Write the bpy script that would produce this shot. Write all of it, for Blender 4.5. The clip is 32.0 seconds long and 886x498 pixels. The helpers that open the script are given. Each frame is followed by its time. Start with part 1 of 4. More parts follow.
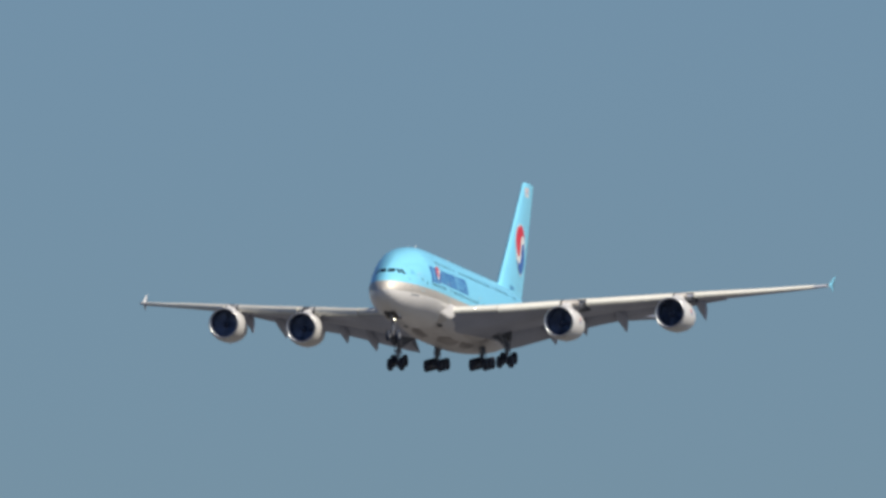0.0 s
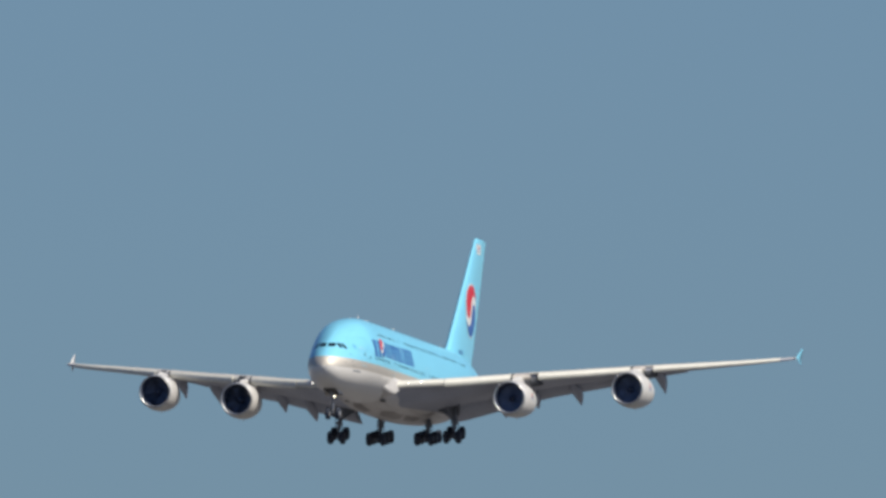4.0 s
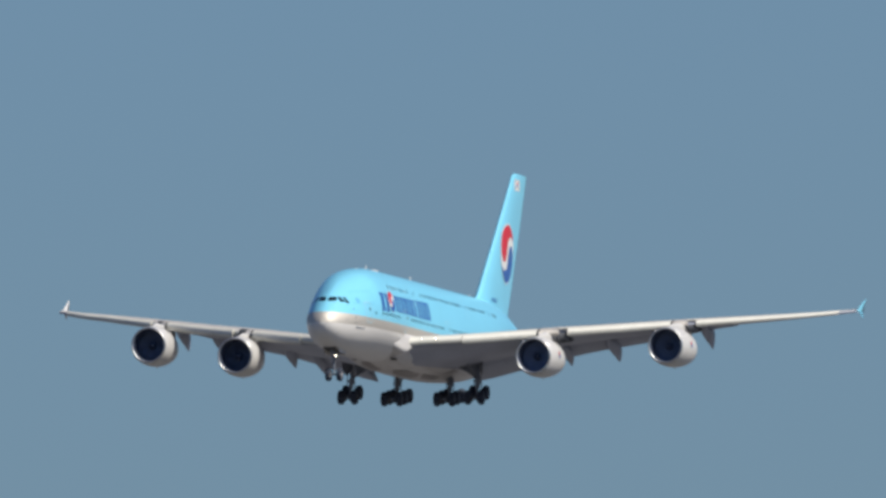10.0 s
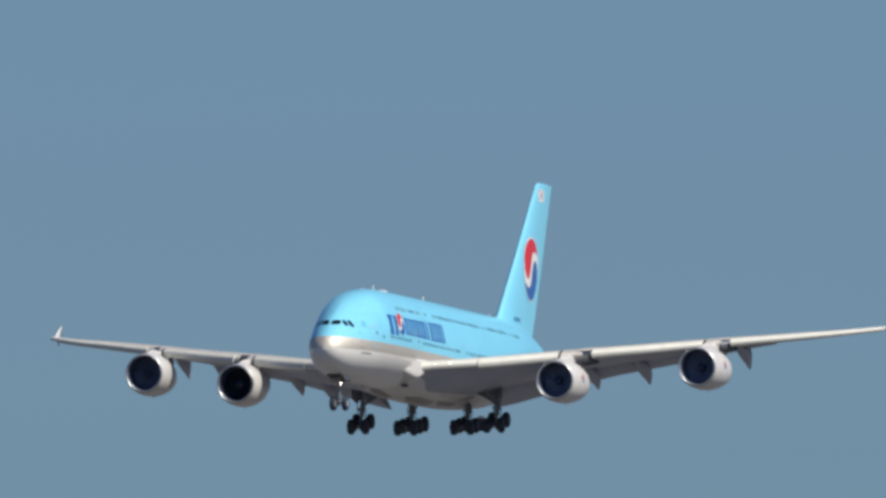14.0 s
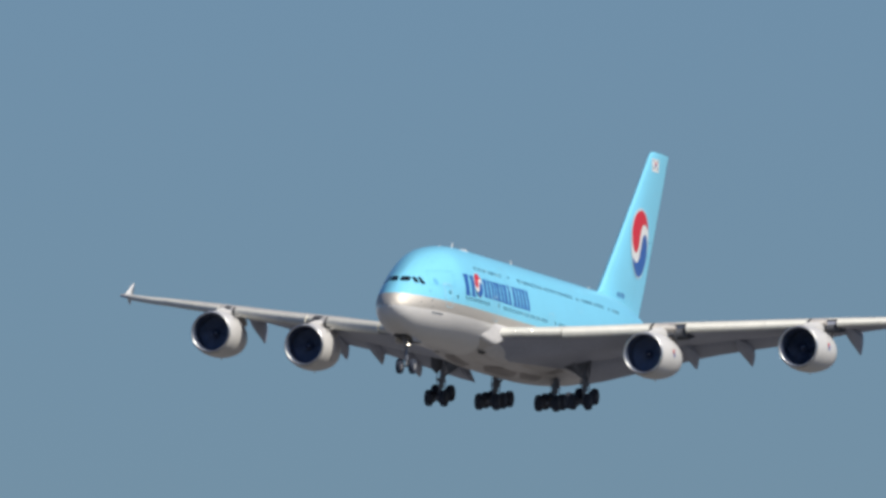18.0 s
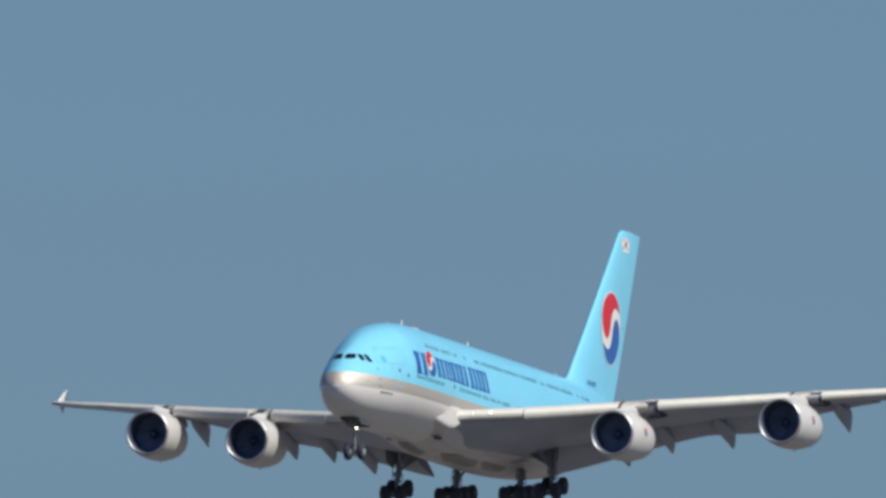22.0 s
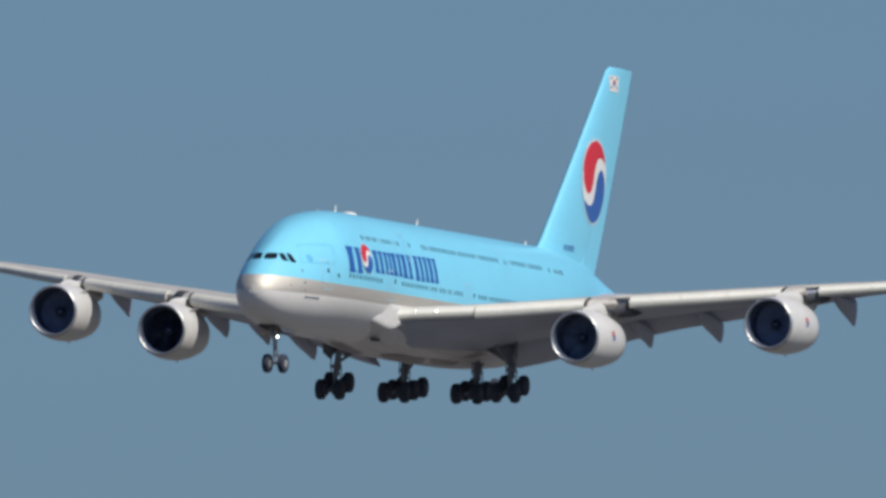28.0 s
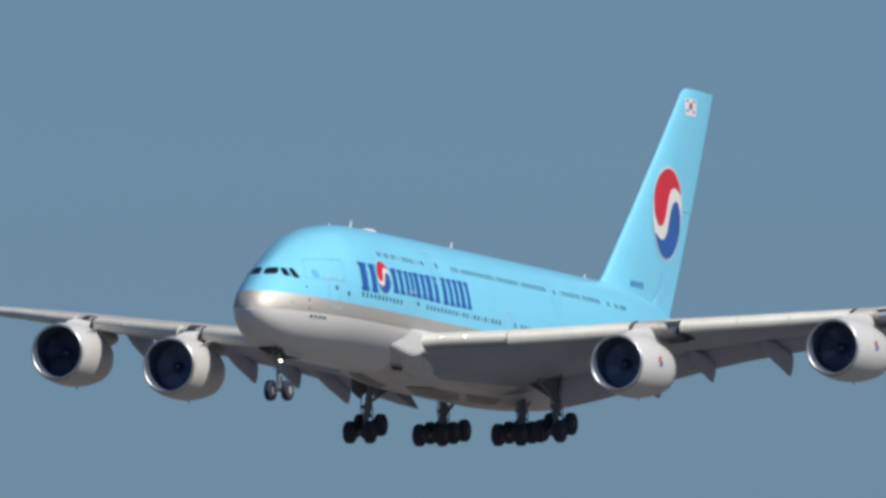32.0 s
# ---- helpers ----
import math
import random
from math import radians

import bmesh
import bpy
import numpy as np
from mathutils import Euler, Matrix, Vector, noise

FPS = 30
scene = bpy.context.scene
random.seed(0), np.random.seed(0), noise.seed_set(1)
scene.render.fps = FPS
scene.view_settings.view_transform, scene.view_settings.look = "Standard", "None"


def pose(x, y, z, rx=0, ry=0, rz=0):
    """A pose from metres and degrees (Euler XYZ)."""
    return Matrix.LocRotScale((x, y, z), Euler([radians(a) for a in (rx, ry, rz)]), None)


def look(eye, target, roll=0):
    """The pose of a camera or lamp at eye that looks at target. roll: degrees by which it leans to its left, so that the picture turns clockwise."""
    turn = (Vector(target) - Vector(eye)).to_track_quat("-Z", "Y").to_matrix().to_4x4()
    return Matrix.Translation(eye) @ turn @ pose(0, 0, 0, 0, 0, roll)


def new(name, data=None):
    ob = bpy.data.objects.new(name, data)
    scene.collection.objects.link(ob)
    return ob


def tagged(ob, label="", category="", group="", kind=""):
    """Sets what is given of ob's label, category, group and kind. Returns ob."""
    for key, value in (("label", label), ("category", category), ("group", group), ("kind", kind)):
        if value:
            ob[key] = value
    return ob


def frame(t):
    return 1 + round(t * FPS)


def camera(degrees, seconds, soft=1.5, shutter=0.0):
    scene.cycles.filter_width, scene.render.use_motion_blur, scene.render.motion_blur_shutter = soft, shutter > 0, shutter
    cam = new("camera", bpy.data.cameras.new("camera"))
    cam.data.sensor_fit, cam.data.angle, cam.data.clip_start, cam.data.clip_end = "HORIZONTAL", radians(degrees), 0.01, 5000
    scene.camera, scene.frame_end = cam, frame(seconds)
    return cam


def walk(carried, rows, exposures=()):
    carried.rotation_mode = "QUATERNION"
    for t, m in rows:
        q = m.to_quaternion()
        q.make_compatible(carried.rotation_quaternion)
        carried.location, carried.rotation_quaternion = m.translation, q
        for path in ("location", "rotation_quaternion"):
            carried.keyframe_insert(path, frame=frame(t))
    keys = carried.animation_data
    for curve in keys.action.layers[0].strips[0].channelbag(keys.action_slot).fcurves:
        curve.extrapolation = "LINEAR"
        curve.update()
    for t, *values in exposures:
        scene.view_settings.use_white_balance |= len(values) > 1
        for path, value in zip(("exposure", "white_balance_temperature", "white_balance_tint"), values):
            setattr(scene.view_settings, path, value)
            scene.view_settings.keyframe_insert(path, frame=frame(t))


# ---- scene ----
cam = camera(1.2, 32.0, soft=3.3)
CAM_ROWS = [
    (0, pose(0, 0, 1.7, 93.0813, 0, 11.4751)),
    (0.2, pose(0, 0, 1.7, 93.0770, 0, 11.5027)),
    (0.5, pose(0, 0, 1.7, 93.0717, 0, 11.5497)),
    (0.7, pose(0, 0, 1.7, 93.0713, 0, 11.5908)),
    (1, pose(0, 0, 1.7, 93.0611, 0, 11.6458)),
    (1.2, pose(0, 0, 1.7, 93.0341, 0, 11.6794)),
    (1.5, pose(0, 0, 1.7, 93.0285, 0, 11.7086)),
    (1.7, pose(0, 0, 1.7, 93.0198, 0, 11.7352)),
    (2, pose(0, 0, 1.7, 93.0147, 0, 11.7879)),
    (2.2, pose(0, 0, 1.7, 93.0181, 0, 11.8284)),
    (2.5, pose(0, 0, 1.7, 93.0549, 0, 11.8730)),
    (2.7, pose(0, 0, 1.7, 93.0667, 0, 11.9066)),
    (3, pose(0, 0, 1.7, 93.1149, 0, 11.9567)),
    (3.2, pose(0, 0, 1.7, 93.1359, 0, 11.9930)),
    (3.5, pose(0, 0, 1.7, 93.1687, 0, 12.0310)),
    (5.5, pose(0, 0, 1.7, 93.1272, 0, 12.3960)),
    (5.7, pose(0, 0, 1.7, 93.1041, 0, 12.4478)),
    (6, pose(0, 0, 1.7, 93.1179, 0, 12.5007)),
    (6.2, pose(0, 0, 1.7, 93.1223, 0, 12.5418)),
    (6.5, pose(0, 0, 1.7, 93.1484, 0, 12.6359)),
    (6.7, pose(0, 0, 1.7, 93.1484, 0, 12.6652)),
    (7, pose(0, 0, 1.7, 93.1528, 0, 12.7366)),
    (7.2, pose(0, 0, 1.7, 93.1585, 0, 12.7919)),
    (7.5, pose(0, 0, 1.7, 93.1626, 0, 12.8814)),
    (7.7, pose(0, 0, 1.7, 93.1644, 0, 12.9022)),
    (8, pose(0, 0, 1.7, 93.1669, 0, 12.9741)),
    (8.2, pose(0, 0, 1.7, 93.1770, 0, 13.0187)),
    (8.5, pose(0, 0, 1.7, 93.1726, 0, 13.0753)),
    (8.7, pose(0, 0, 1.7, 93.1801, 0, 13.1129)),
    (9, pose(0, 0, 1.7, 93.1696, 0, 13.1760)),
    (9.2, pose(0, 0, 1.7, 93.1670, 0, 13.2099)),
    (9.5, pose(0, 0, 1.7, 93.1457, 0, 13.2761)),
    (9.7, pose(0, 0, 1.7, 93.1392, 0, 13.3332)),
    (10, pose(0, 0, 1.7, 93.1065, 0, 13.4053)),
    (10.2, pose(0, 0, 1.7, 93.1012, 0, 13.4444)),
    (10.5, pose(0, 0, 1.7, 93.0814, 0, 13.5503)),
    (10.7, pose(0, 0, 1.7, 93.0750, 0, 13.6025)),
    (11, pose(0, 0, 1.7, 93.0599, 0, 13.6809)),
    (11.2, pose(0, 0, 1.7, 93.0621, 0, 13.7274)),
    (11.5, pose(0, 0, 1.7, 93.0909, 0, 13.8140)),
    (11.7, pose(0, 0, 1.7, 93.1156, 0, 13.8606)),
    (12, pose(0, 0, 1.7, 93.1376, 0, 13.9307)),
    (12.2, pose(0, 0, 1.7, 93.1561, 0, 13.9957)),
    (12.5, pose(0, 0, 1.7, 93.1578, 0, 14.0869)),
    (12.7, pose(0, 0, 1.7, 93.1687, 0, 14.1305)),
    (13, pose(0, 0, 1.7, 93.1479, 0, 14.2014)),
    (13.2, pose(0, 0, 1.7, 93.1585, 0, 14.2365)),
    (13.5, pose(0, 0, 1.7, 93.1481, 0, 14.3057)),
    (15.5, pose(0, 0, 1.7, 93.1039, 0, 14.8740)),
    (15.7, pose(0, 0, 1.7, 93.0917, 0, 14.9453)),
    (16, pose(0, 0, 1.7, 93.0722, 0, 15.0505)),
    (16.2, pose(0, 0, 1.7, 93.0498, 0, 15.1362)),
    (16.5, pose(0, 0, 1.7, 93.0396, 0, 15.2289)),
    (16.7, pose(0, 0, 1.7, 93.0370, 0, 15.2899)),
    (17, pose(0, 0, 1.7, 93.0357, 0, 15.3884)),
    (17.2, pose(0, 0, 1.7, 93.0446, 0, 15.4474)),
    (17.5, pose(0, 0, 1.7, 93.0543, 0, 15.5212)),
    (17.7, pose(0, 0, 1.7, 93.0574, 0, 15.5771)),
    (18, pose(0, 0, 1.7, 93.0800, 0, 15.6537)),
    (18.2, pose(0, 0, 1.7, 93.0765, 0, 15.7215)),
    (18.5, pose(0, 0, 1.7, 93.1004, 0, 15.8023)),
    (18.7, pose(0, 0, 1.7, 93.1071, 0, 15.8500)),
    (19, pose(0, 0, 1.7, 93.1198, 0, 15.9569)),
    (19.2, pose(0, 0, 1.7, 93.1544, 0, 16.0362)),
    (19.5, pose(0, 0, 1.7, 93.1692, 0, 16.1488)),
    (19.7, pose(0, 0, 1.7, 93.1636, 0, 16.2087)),
    (20, pose(0, 0, 1.7, 93.1281, 0, 16.2900)),
    (20.2, pose(0, 0, 1.7, 93.1108, 0, 16.3309)),
    (20.5, pose(0, 0, 1.7, 93.0988, 0, 16.3998)),
    (20.7, pose(0, 0, 1.7, 93.0810, 0, 16.4538)),
    (21, pose(0, 0, 1.7, 93.0812, 0, 16.5255)),
    (21.2, pose(0, 0, 1.7, 93.0804, 0, 16.5951)),
    (21.5, pose(0, 0, 1.7, 93.1125, 0, 16.6941)),
    (21.7, pose(0, 0, 1.7, 93.1362, 0, 16.7432)),
    (22, pose(0, 0, 1.7, 93.1766, 0, 16.8747)),
    (22.2, pose(0, 0, 1.7, 93.2150, 0, 16.9477)),
    (22.5, pose(0, 0, 1.7, 93.2464, 0, 17.0584)),
    (22.7, pose(0, 0, 1.7, 93.2536, 0, 17.1229)),
    (23, pose(0, 0, 1.7, 93.2106, 0, 17.2355)),
    (23.2, pose(0, 0, 1.7, 93.1686, 0, 17.3105)),
    (23.5, pose(0, 0, 1.7, 93.1315, 0, 17.4256)),
    (23.7, pose(0, 0, 1.7, 93.1060, 0, 17.5060)),
    (24, pose(0, 0, 1.7, 93.0729, 0, 17.6149)),
    (24.2, pose(0, 0, 1.7, 93.0675, 0, 17.6941)),
    (24.5, pose(0, 0, 1.7, 93.0410, 0, 17.8165)),
    (24.7, pose(0, 0, 1.7, 93.0408, 0, 17.9317)),
    (25, pose(0, 0, 1.7, 93.0301, 0, 18.0627)),
    (25.2, pose(0, 0, 1.7, 93.0315, 0, 18.1287)),
    (25.5, pose(0, 0, 1.7, 93.0188, 0, 18.2521)),
    (25.7, pose(0, 0, 1.7, 93.0203, 0, 18.3201)),
    (26, pose(0, 0, 1.7, 93.0168, 0, 18.4172)),
    (26.2, pose(0, 0, 1.7, 93.0089, 0, 18.4718)),
    (26.5, pose(0, 0, 1.7, 93.0106, 0, 18.5832)),
    (28.5, pose(0, 0, 1.7, 93.0041, 0, 19.5981)),
    (28.7, pose(0, 0, 1.7, 93.0123, 0, 19.7383)),
    (29, pose(0, 0, 1.7, 93.0286, 0, 19.9471)),
    (29.2, pose(0, 0, 1.7, 93.0466, 0, 20.0915)),
    (29.5, pose(0, 0, 1.7, 93.0319, 0, 20.3091)),
    (29.7, pose(0, 0, 1.7, 92.9942, 0, 20.4356)),
    (30, pose(0, 0, 1.7, 92.9735, 0, 20.5657)),
    (30.2, pose(0, 0, 1.7, 92.9449, 0, 20.6374)),
    (30.5, pose(0, 0, 1.7, 92.9424, 0, 20.7675)),
    (30.7, pose(0, 0, 1.7, 92.9536, 0, 20.8633)),
    (31, pose(0, 0, 1.7, 92.9485, 0, 20.9756)),
    (31.2, pose(0, 0, 1.7, 92.9838, 0, 21.0700)),
    (31.5, pose(0, 0, 1.7, 93.0085, 0, 21.2101)),
    (31.7, pose(0, 0, 1.7, 93.0285, 0, 21.2861)),
    (32, pose(0, 0, 1.7, 93.0243, 0, 21.4543)),
]
walk(cam, CAM_ROWS, exposures=[(0, 0.17, 6850, 10), (8, 0.13, 6700, 10), (13, 0.11, 6620, 10), (18, 0.11, 6600, 10), (24, 0.0, 6540, 10), (32, -0.05, 6420, 10)])

# ---- daylight ----
SUN_AZ = 71.0      # degrees from the line of flight towards the port side
SUN_EL = 48.0
to_sun = Vector((math.sin(radians(SUN_AZ)) * math.cos(radians(SUN_EL)),
                 -math.cos(radians(SUN_AZ)) * math.cos(radians(SUN_EL)),
                 math.sin(radians(SUN_EL))))
sun = new("sun", bpy.data.lights.new("sun", "SUN"))
sun.data.energy, sun.data.angle, sun.data.color = 4.7, radians(0.53), (1.0, 0.95, 0.88)
sun.matrix_world = look((0, 0, 300), Vector((0, 0, 300)) - to_sun)

world = bpy.data.worlds.new("world")
scene.world = world
world.use_nodes = True
wn = world.node_tree
sky = wn.nodes.new("ShaderNodeTexSky")
sky.sky_type, sky.sun_disc = "NISHITA", False
sky.sun_elevation = radians(SUN_EL)
sky.sun_rotation = math.atan2(to_sun.x, to_sun.y)
sky.air_density, sky.dust_density, sky.ozone_density = 1.0, 0.6, 2.0
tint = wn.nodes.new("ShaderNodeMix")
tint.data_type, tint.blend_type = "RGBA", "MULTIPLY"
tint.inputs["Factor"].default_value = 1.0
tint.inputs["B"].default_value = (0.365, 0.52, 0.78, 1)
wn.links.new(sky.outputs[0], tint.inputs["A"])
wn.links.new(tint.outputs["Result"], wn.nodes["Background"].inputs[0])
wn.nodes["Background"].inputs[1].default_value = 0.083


# ---- materials ----
def mat_nodes(name, color, rough=0.35, metal=0.0, coat=0.0, grain=0.04, scale=1.5, bump=0.0, spec=0.5):
    """A painted or metal surface with dirt at two scales."""
    m = bpy.data.materials.new(name)
    m.use_nodes = True
    t = m.node_tree
    b = t.nodes["Principled BSDF"]
    b.inputs["Roughness"].default_value = rough
    b.inputs["Metallic"].default_value = metal
    b.inputs["Coat Weight"].default_value = coat
    b.inputs["Coat Roughness"].default_value = 0.12
    b.inputs["Specular IOR Level"].default_value = spec
    co = t.nodes.new("ShaderNodeTexCoord")
    big, fine = t.nodes.new("ShaderNodeTexNoise"), t.nodes.new("ShaderNodeTexNoise")
    big.inputs["Scale"].default_value, fine.inputs["Scale"].default_value = scale * 0.35, scale * 4
    for n in (big, fine):
        n.inputs["Detail"].default_value = 4
        t.links.new(co.outputs["Object"], n.inputs["Vector"])
    add = t.nodes.new("ShaderNodeMath")
    add.operation = "ADD"
    t.links.new(big.outputs["Fac"], add.inputs[0])
    t.links.new(fine.outputs["Fac"], add.inputs[1])
    vary = t.nodes.new("ShaderNodeMapRange")
    vary.inputs["From Min"].default_value, vary.inputs["From Max"].default_value = 0.6, 1.4
    vary.inputs["To Min"].default_value, vary.inputs["To Max"].default_value = 1 - grain * 2, 1 + grain
    t.links.new(add.outputs[0], vary.inputs["Value"])
    mul = t.nodes.new("ShaderNodeMix")
    mul.data_type, mul.blend_type = "RGBA", "MULTIPLY"
    mul.inputs["Factor"].default_value = 1.0
    mul.inputs["A"].default_value = (*color, 1)
    t.links.new(vary.outputs[0], mul.inputs["B"])
    t.links.new(mul.outputs["Result"], b.inputs["Base Color"])
    rv = t.nodes.new("ShaderNodeMapRange")
    rv.inputs["To Min"].default_value, rv.inputs["To Max"].default_value = max(0.02, rough * 0.8), min(1, rough * 1.25)
    t.links.new(fine.outputs["Fac"], rv.inputs["Value"])
    t.links.new(rv.outputs[0], b.inputs["Roughness"])
    if bump:
        bn = t.nodes.new("ShaderNodeBump")
        bn.inputs["Strength"].default_value, bn.inputs["Distance"].default_value = bump, 0.02
        t.links.new(fine.outputs["Fac"], bn.inputs["Height"])
        t.links.new(bn.outputs[0], b.inputs["Normal"])
    m["mul"] = mul.name
    return m


def glow(name, color, strength):
    m = bpy.data.materials.new(name)
    m.use_nodes = True
    b = m.node_tree.nodes["Principled BSDF"]
    b.inputs["Base Color"].default_value = (0.9, 0.9, 0.9, 1)
    b.inputs["Emission Color"].default_value = (*color, 1)
    b.inputs["Emission Strength"].default_value = strength
    return m


def livery():
    """Body paint: light blue above, a bare silver band, white below."""
    m = mat_nodes("livery_paint", (0.205, 0.60, 0.775), 0.32, 0.0, 0.35, 0.03, 0.8)
    t = m.node_tree
    mul = t.nodes[m["mul"]]
    b = t.nodes["Principled BSDF"]
    co = t.nodes.new("ShaderNodeTexCoord")
    sep = t.nodes.new("ShaderNodeSeparateXYZ")
    t.links.new(co.outputs["Object"], sep.inputs[0])
    # the band's upper edge rises a little round the nose
    rise = t.nodes.new("ShaderNodeMapRange")
    rise.interpolation_type = "SMOOTHSTEP"
    rise.inputs["From Min"].default_value, rise.inputs["From Max"].default_value = 26.0, 35.5
    rise.inputs["To Min"].default_value, rise.inputs["To Max"].default_value = 0.0, -BAND_RISE
    t.links.new(sep.outputs["X"], rise.inputs["Value"])
    zz = t.nodes.new("ShaderNodeMath")
    zz.operation = "ADD"
    t.links.new(sep.outputs["Z"], zz.inputs[0])
    t.links.new(rise.outputs[0], zz.inputs[1])

    def above(level, height):
        g = t.nodes.new("ShaderNodeMath")
        g.operation = "GREATER_THAN"
        g.inputs[1].default_value = level
        t.links.new(height, g.inputs[0])
        return g.outputs[0]
    up, mid = above(BAND_TOP - 5, zz.outputs[0]), above(BAND_LOW - 5, sep.outputs["Z"])
    low = t.nodes.new("ShaderNodeMix")
    low.data_type = "RGBA"
    low.inputs["A"].default_value, low.inputs["B"].default_value = (0.66, 0.645, 0.61, 1), (0.62, 0.585, 0.52, 1)
    t.links.new(mid, low.inputs["Factor"])
    hi = t.nodes.new("ShaderNodeMix")
    hi.data_type = "RGBA"
    hi.inputs["B"].default_value = (0.205, 0.60, 0.775, 1)
    t.links.new(up, hi.inputs["Factor"])
    t.links.new(low.outputs["Result"], hi.inputs["A"])
    t.links.new(hi.outputs["Result"], mul.inputs["A"])
    # the band is metallic
    me = t.nodes.new("ShaderNodeMath")
    me.operation = "SUBTRACT"
    t.links.new(mid, me.inputs[0])
    t.links.new(up, me.inputs[1])
    me2 = t.nodes.new("ShaderNodeMath")
    me2.operation = "MULTIPLY"
    me2.inputs[1].default_value = 0.9
    t.links.new(me.outputs[0], me2.inputs[0])
    t.links.new(me2.outputs[0], b.inputs["Metallic"])
    ro = t.nodes.new("ShaderNodeMix")
    ro.inputs["A"].default_value, ro.inputs["B"].default_value = 0.32, 0.7
    t.links.new(me.outputs[0], ro.inputs["Factor"])
    t.links.new(ro.outputs["Result"], b.inputs["Roughness"])
    co2 = t.nodes.new("ShaderNodeMath")
    co2.operation, co2.inputs[0].default_value = "SUBTRACT", 0.35
    cm = t.nodes.new("ShaderNodeMath")
    cm.operation, cm.inputs[1].default_value = "MULTIPLY", 0.35
    t.links.new(me.outputs[0], cm.inputs[0])
    t.links.new(cm.outputs[0], co2.inputs[1])
    t.links.new(co2.outputs[0], b.inputs["Coat Weight"])
    return m


def streaked(name, color, dirt, amount):
    """Paint with grime drawn out along the flight direction."""
    m = mat_nodes(name, color, 0.45, 0.0, 0.05, 0.08, 1.2)
    t = m.node_tree
    mul = t.nodes[m["mul"]]
    co, stretch, n = t.nodes.new("ShaderNodeTexCoord"), t.nodes.new("ShaderNodeMapping"), t.nodes.new("ShaderNodeTexNoise")
    stretch.inputs["Scale"].default_value = (0.13, 0.9, 0.9)
    n.inputs["Scale"].default_value, n.inputs["Detail"].default_value, n.inputs["Roughness"].default_value = 1.3, 6, 0.6
    t.links.new(co.outputs["Object"], stretch.inputs[0])
    t.links.new(stretch.outputs[0], n.inputs["Vector"])
    k = t.nodes.new("ShaderNodeMapRange")
    k.inputs["From Min"].default_value, k.inputs["From Max"].default_value = 0.46, 0.68
    k.inputs["To Max"].default_value = amount
    t.links.new(n.outputs["Fac"], k.inputs["Value"])
    mix = t.nodes.new("ShaderNodeMix")
    mix.data_type = "RGBA"
    mix.inputs["A"].default_value, mix.inputs["B"].default_value = (*color, 1), (*dirt, 1)
    t.links.new(k.outputs[0], mix.inputs["Factor"])
    t.links.new(mix.outputs["Result"], mul.inputs["A"])
    return m


BAND_TOP, BAND_LOW, BAND_RISE = 5.72, 4.84, 0.2
LIVERY = livery()
BLUE = mat_nodes("light_blue_paint", (0.205, 0.60, 0.775), 0.32, 0, 0.35, 0.03, 0.8)
WHITE = mat_nodes("white_paint", (0.67, 0.66, 0.63), 0.42, 0, 0.1, 0.06, 1.2)
# lighter, warmer copy of the wing grey: sunlight painted into the top skin
UPPER = mat_nodes("sunlit_wing_top_grey", (0.4, 0.385, 0.36), 0.6, 0, 0, 0.1, 0.9, spec=.25)
# wing grey raised and blued to carry the haze over shaded undersides
GREY = mat_nodes("hazed_wing_grey", (0.33, 0.355, 0.425), 0.5, 0, 0, 0.12, 0.9)
SLAT = mat_nodes("slat_pale_grey_paint", (0.61, 0.6, 0.53), 0.5, 0, 0, 0.08, 1.4)
BELLY = mat_nodes("off_white_shoulder_paint", (0.56, 0.545, 0.52), 0.42, 0, 0.05, 0.1, 0.7)
COWL = mat_nodes("cowl_white_paint", (0.58, 0.57, 0.54), 0.36, 0, 0.15, 0.06, 1.0)
LIP = mat_nodes("polished_lip_metal", (0.68, 0.67, 0.64), 0.4, 1.0, 0, 0.05, 2.0)
# liner coloured blue to stand in for haze in front of the intakes
DUCT = mat_nodes("hazed_duct_liner", (0.075, 0.095, 0.145), 0.9, 0, 0, 0.1, 2.0, spec=0.1)
FAIRING = streaked("grimy_fairing_paint", (0.6, 0.58, 0.555), (0.38, 0.33, 0.3), 0.55)
PYLON = streaked("grimy_pylon_paint", (0.5, 0.47, 0.42), (0.16, 0.135, 0.115), 0.85)
# grey blades tinted navy, again haze painted into the colour
BLADE = mat_nodes("hazed_fan_metal", (0.19, 0.24, 0.36), 0.7, 0.0, 0, 0.1, 3.0)
STEEL = mat_nodes("gear_leg_steel", (0.2, 0.215, 0.245), 0.5, 0.2, 0, 0.15, 4.0)
# the rubber's blue cast is distance haze put into the base colour
TYRE = mat_nodes("hazed_tyre_rubber", (0.042, 0.05, 0.07), 0.9, 0, 0, 0.15, 6.0, spec=.2)
# main wheels: hubs and brake packs darker than the nose wheels' hubs
RIM_DARK = mat_nodes("dark_wheel_rim", (0.06, 0.066, 0.082), 0.7, 0.1, 0, 0.2, 6.0)
HUB = mat_nodes("wheel_hub_metal", (0.62, 0.61, 0.58), 0.38, 0.5, 0, 0.1, 6.0)
DARK_FILL = mat_nodes("dark_fill_paint", (0.05, 0.05, 0.05), 0.8, 0, 0, 0.15, 2.0)
# near-black colour in place of the shade in the slat gaps
SLOT = mat_nodes("slat_gap_shade", (0.06, 0.065, 0.075), 0.8, 0, 0, 0.3, 2.0)
GLASS = mat_nodes("dark_window_glass", (0.012, 0.015, 0.02), 0.12, 0, 0, 0.05, 2.0)
CABIN = mat_nodes("cabin_window_glass", (0.03, 0.065, 0.095), 0.2, 0, 0, 0.2, 2.0)
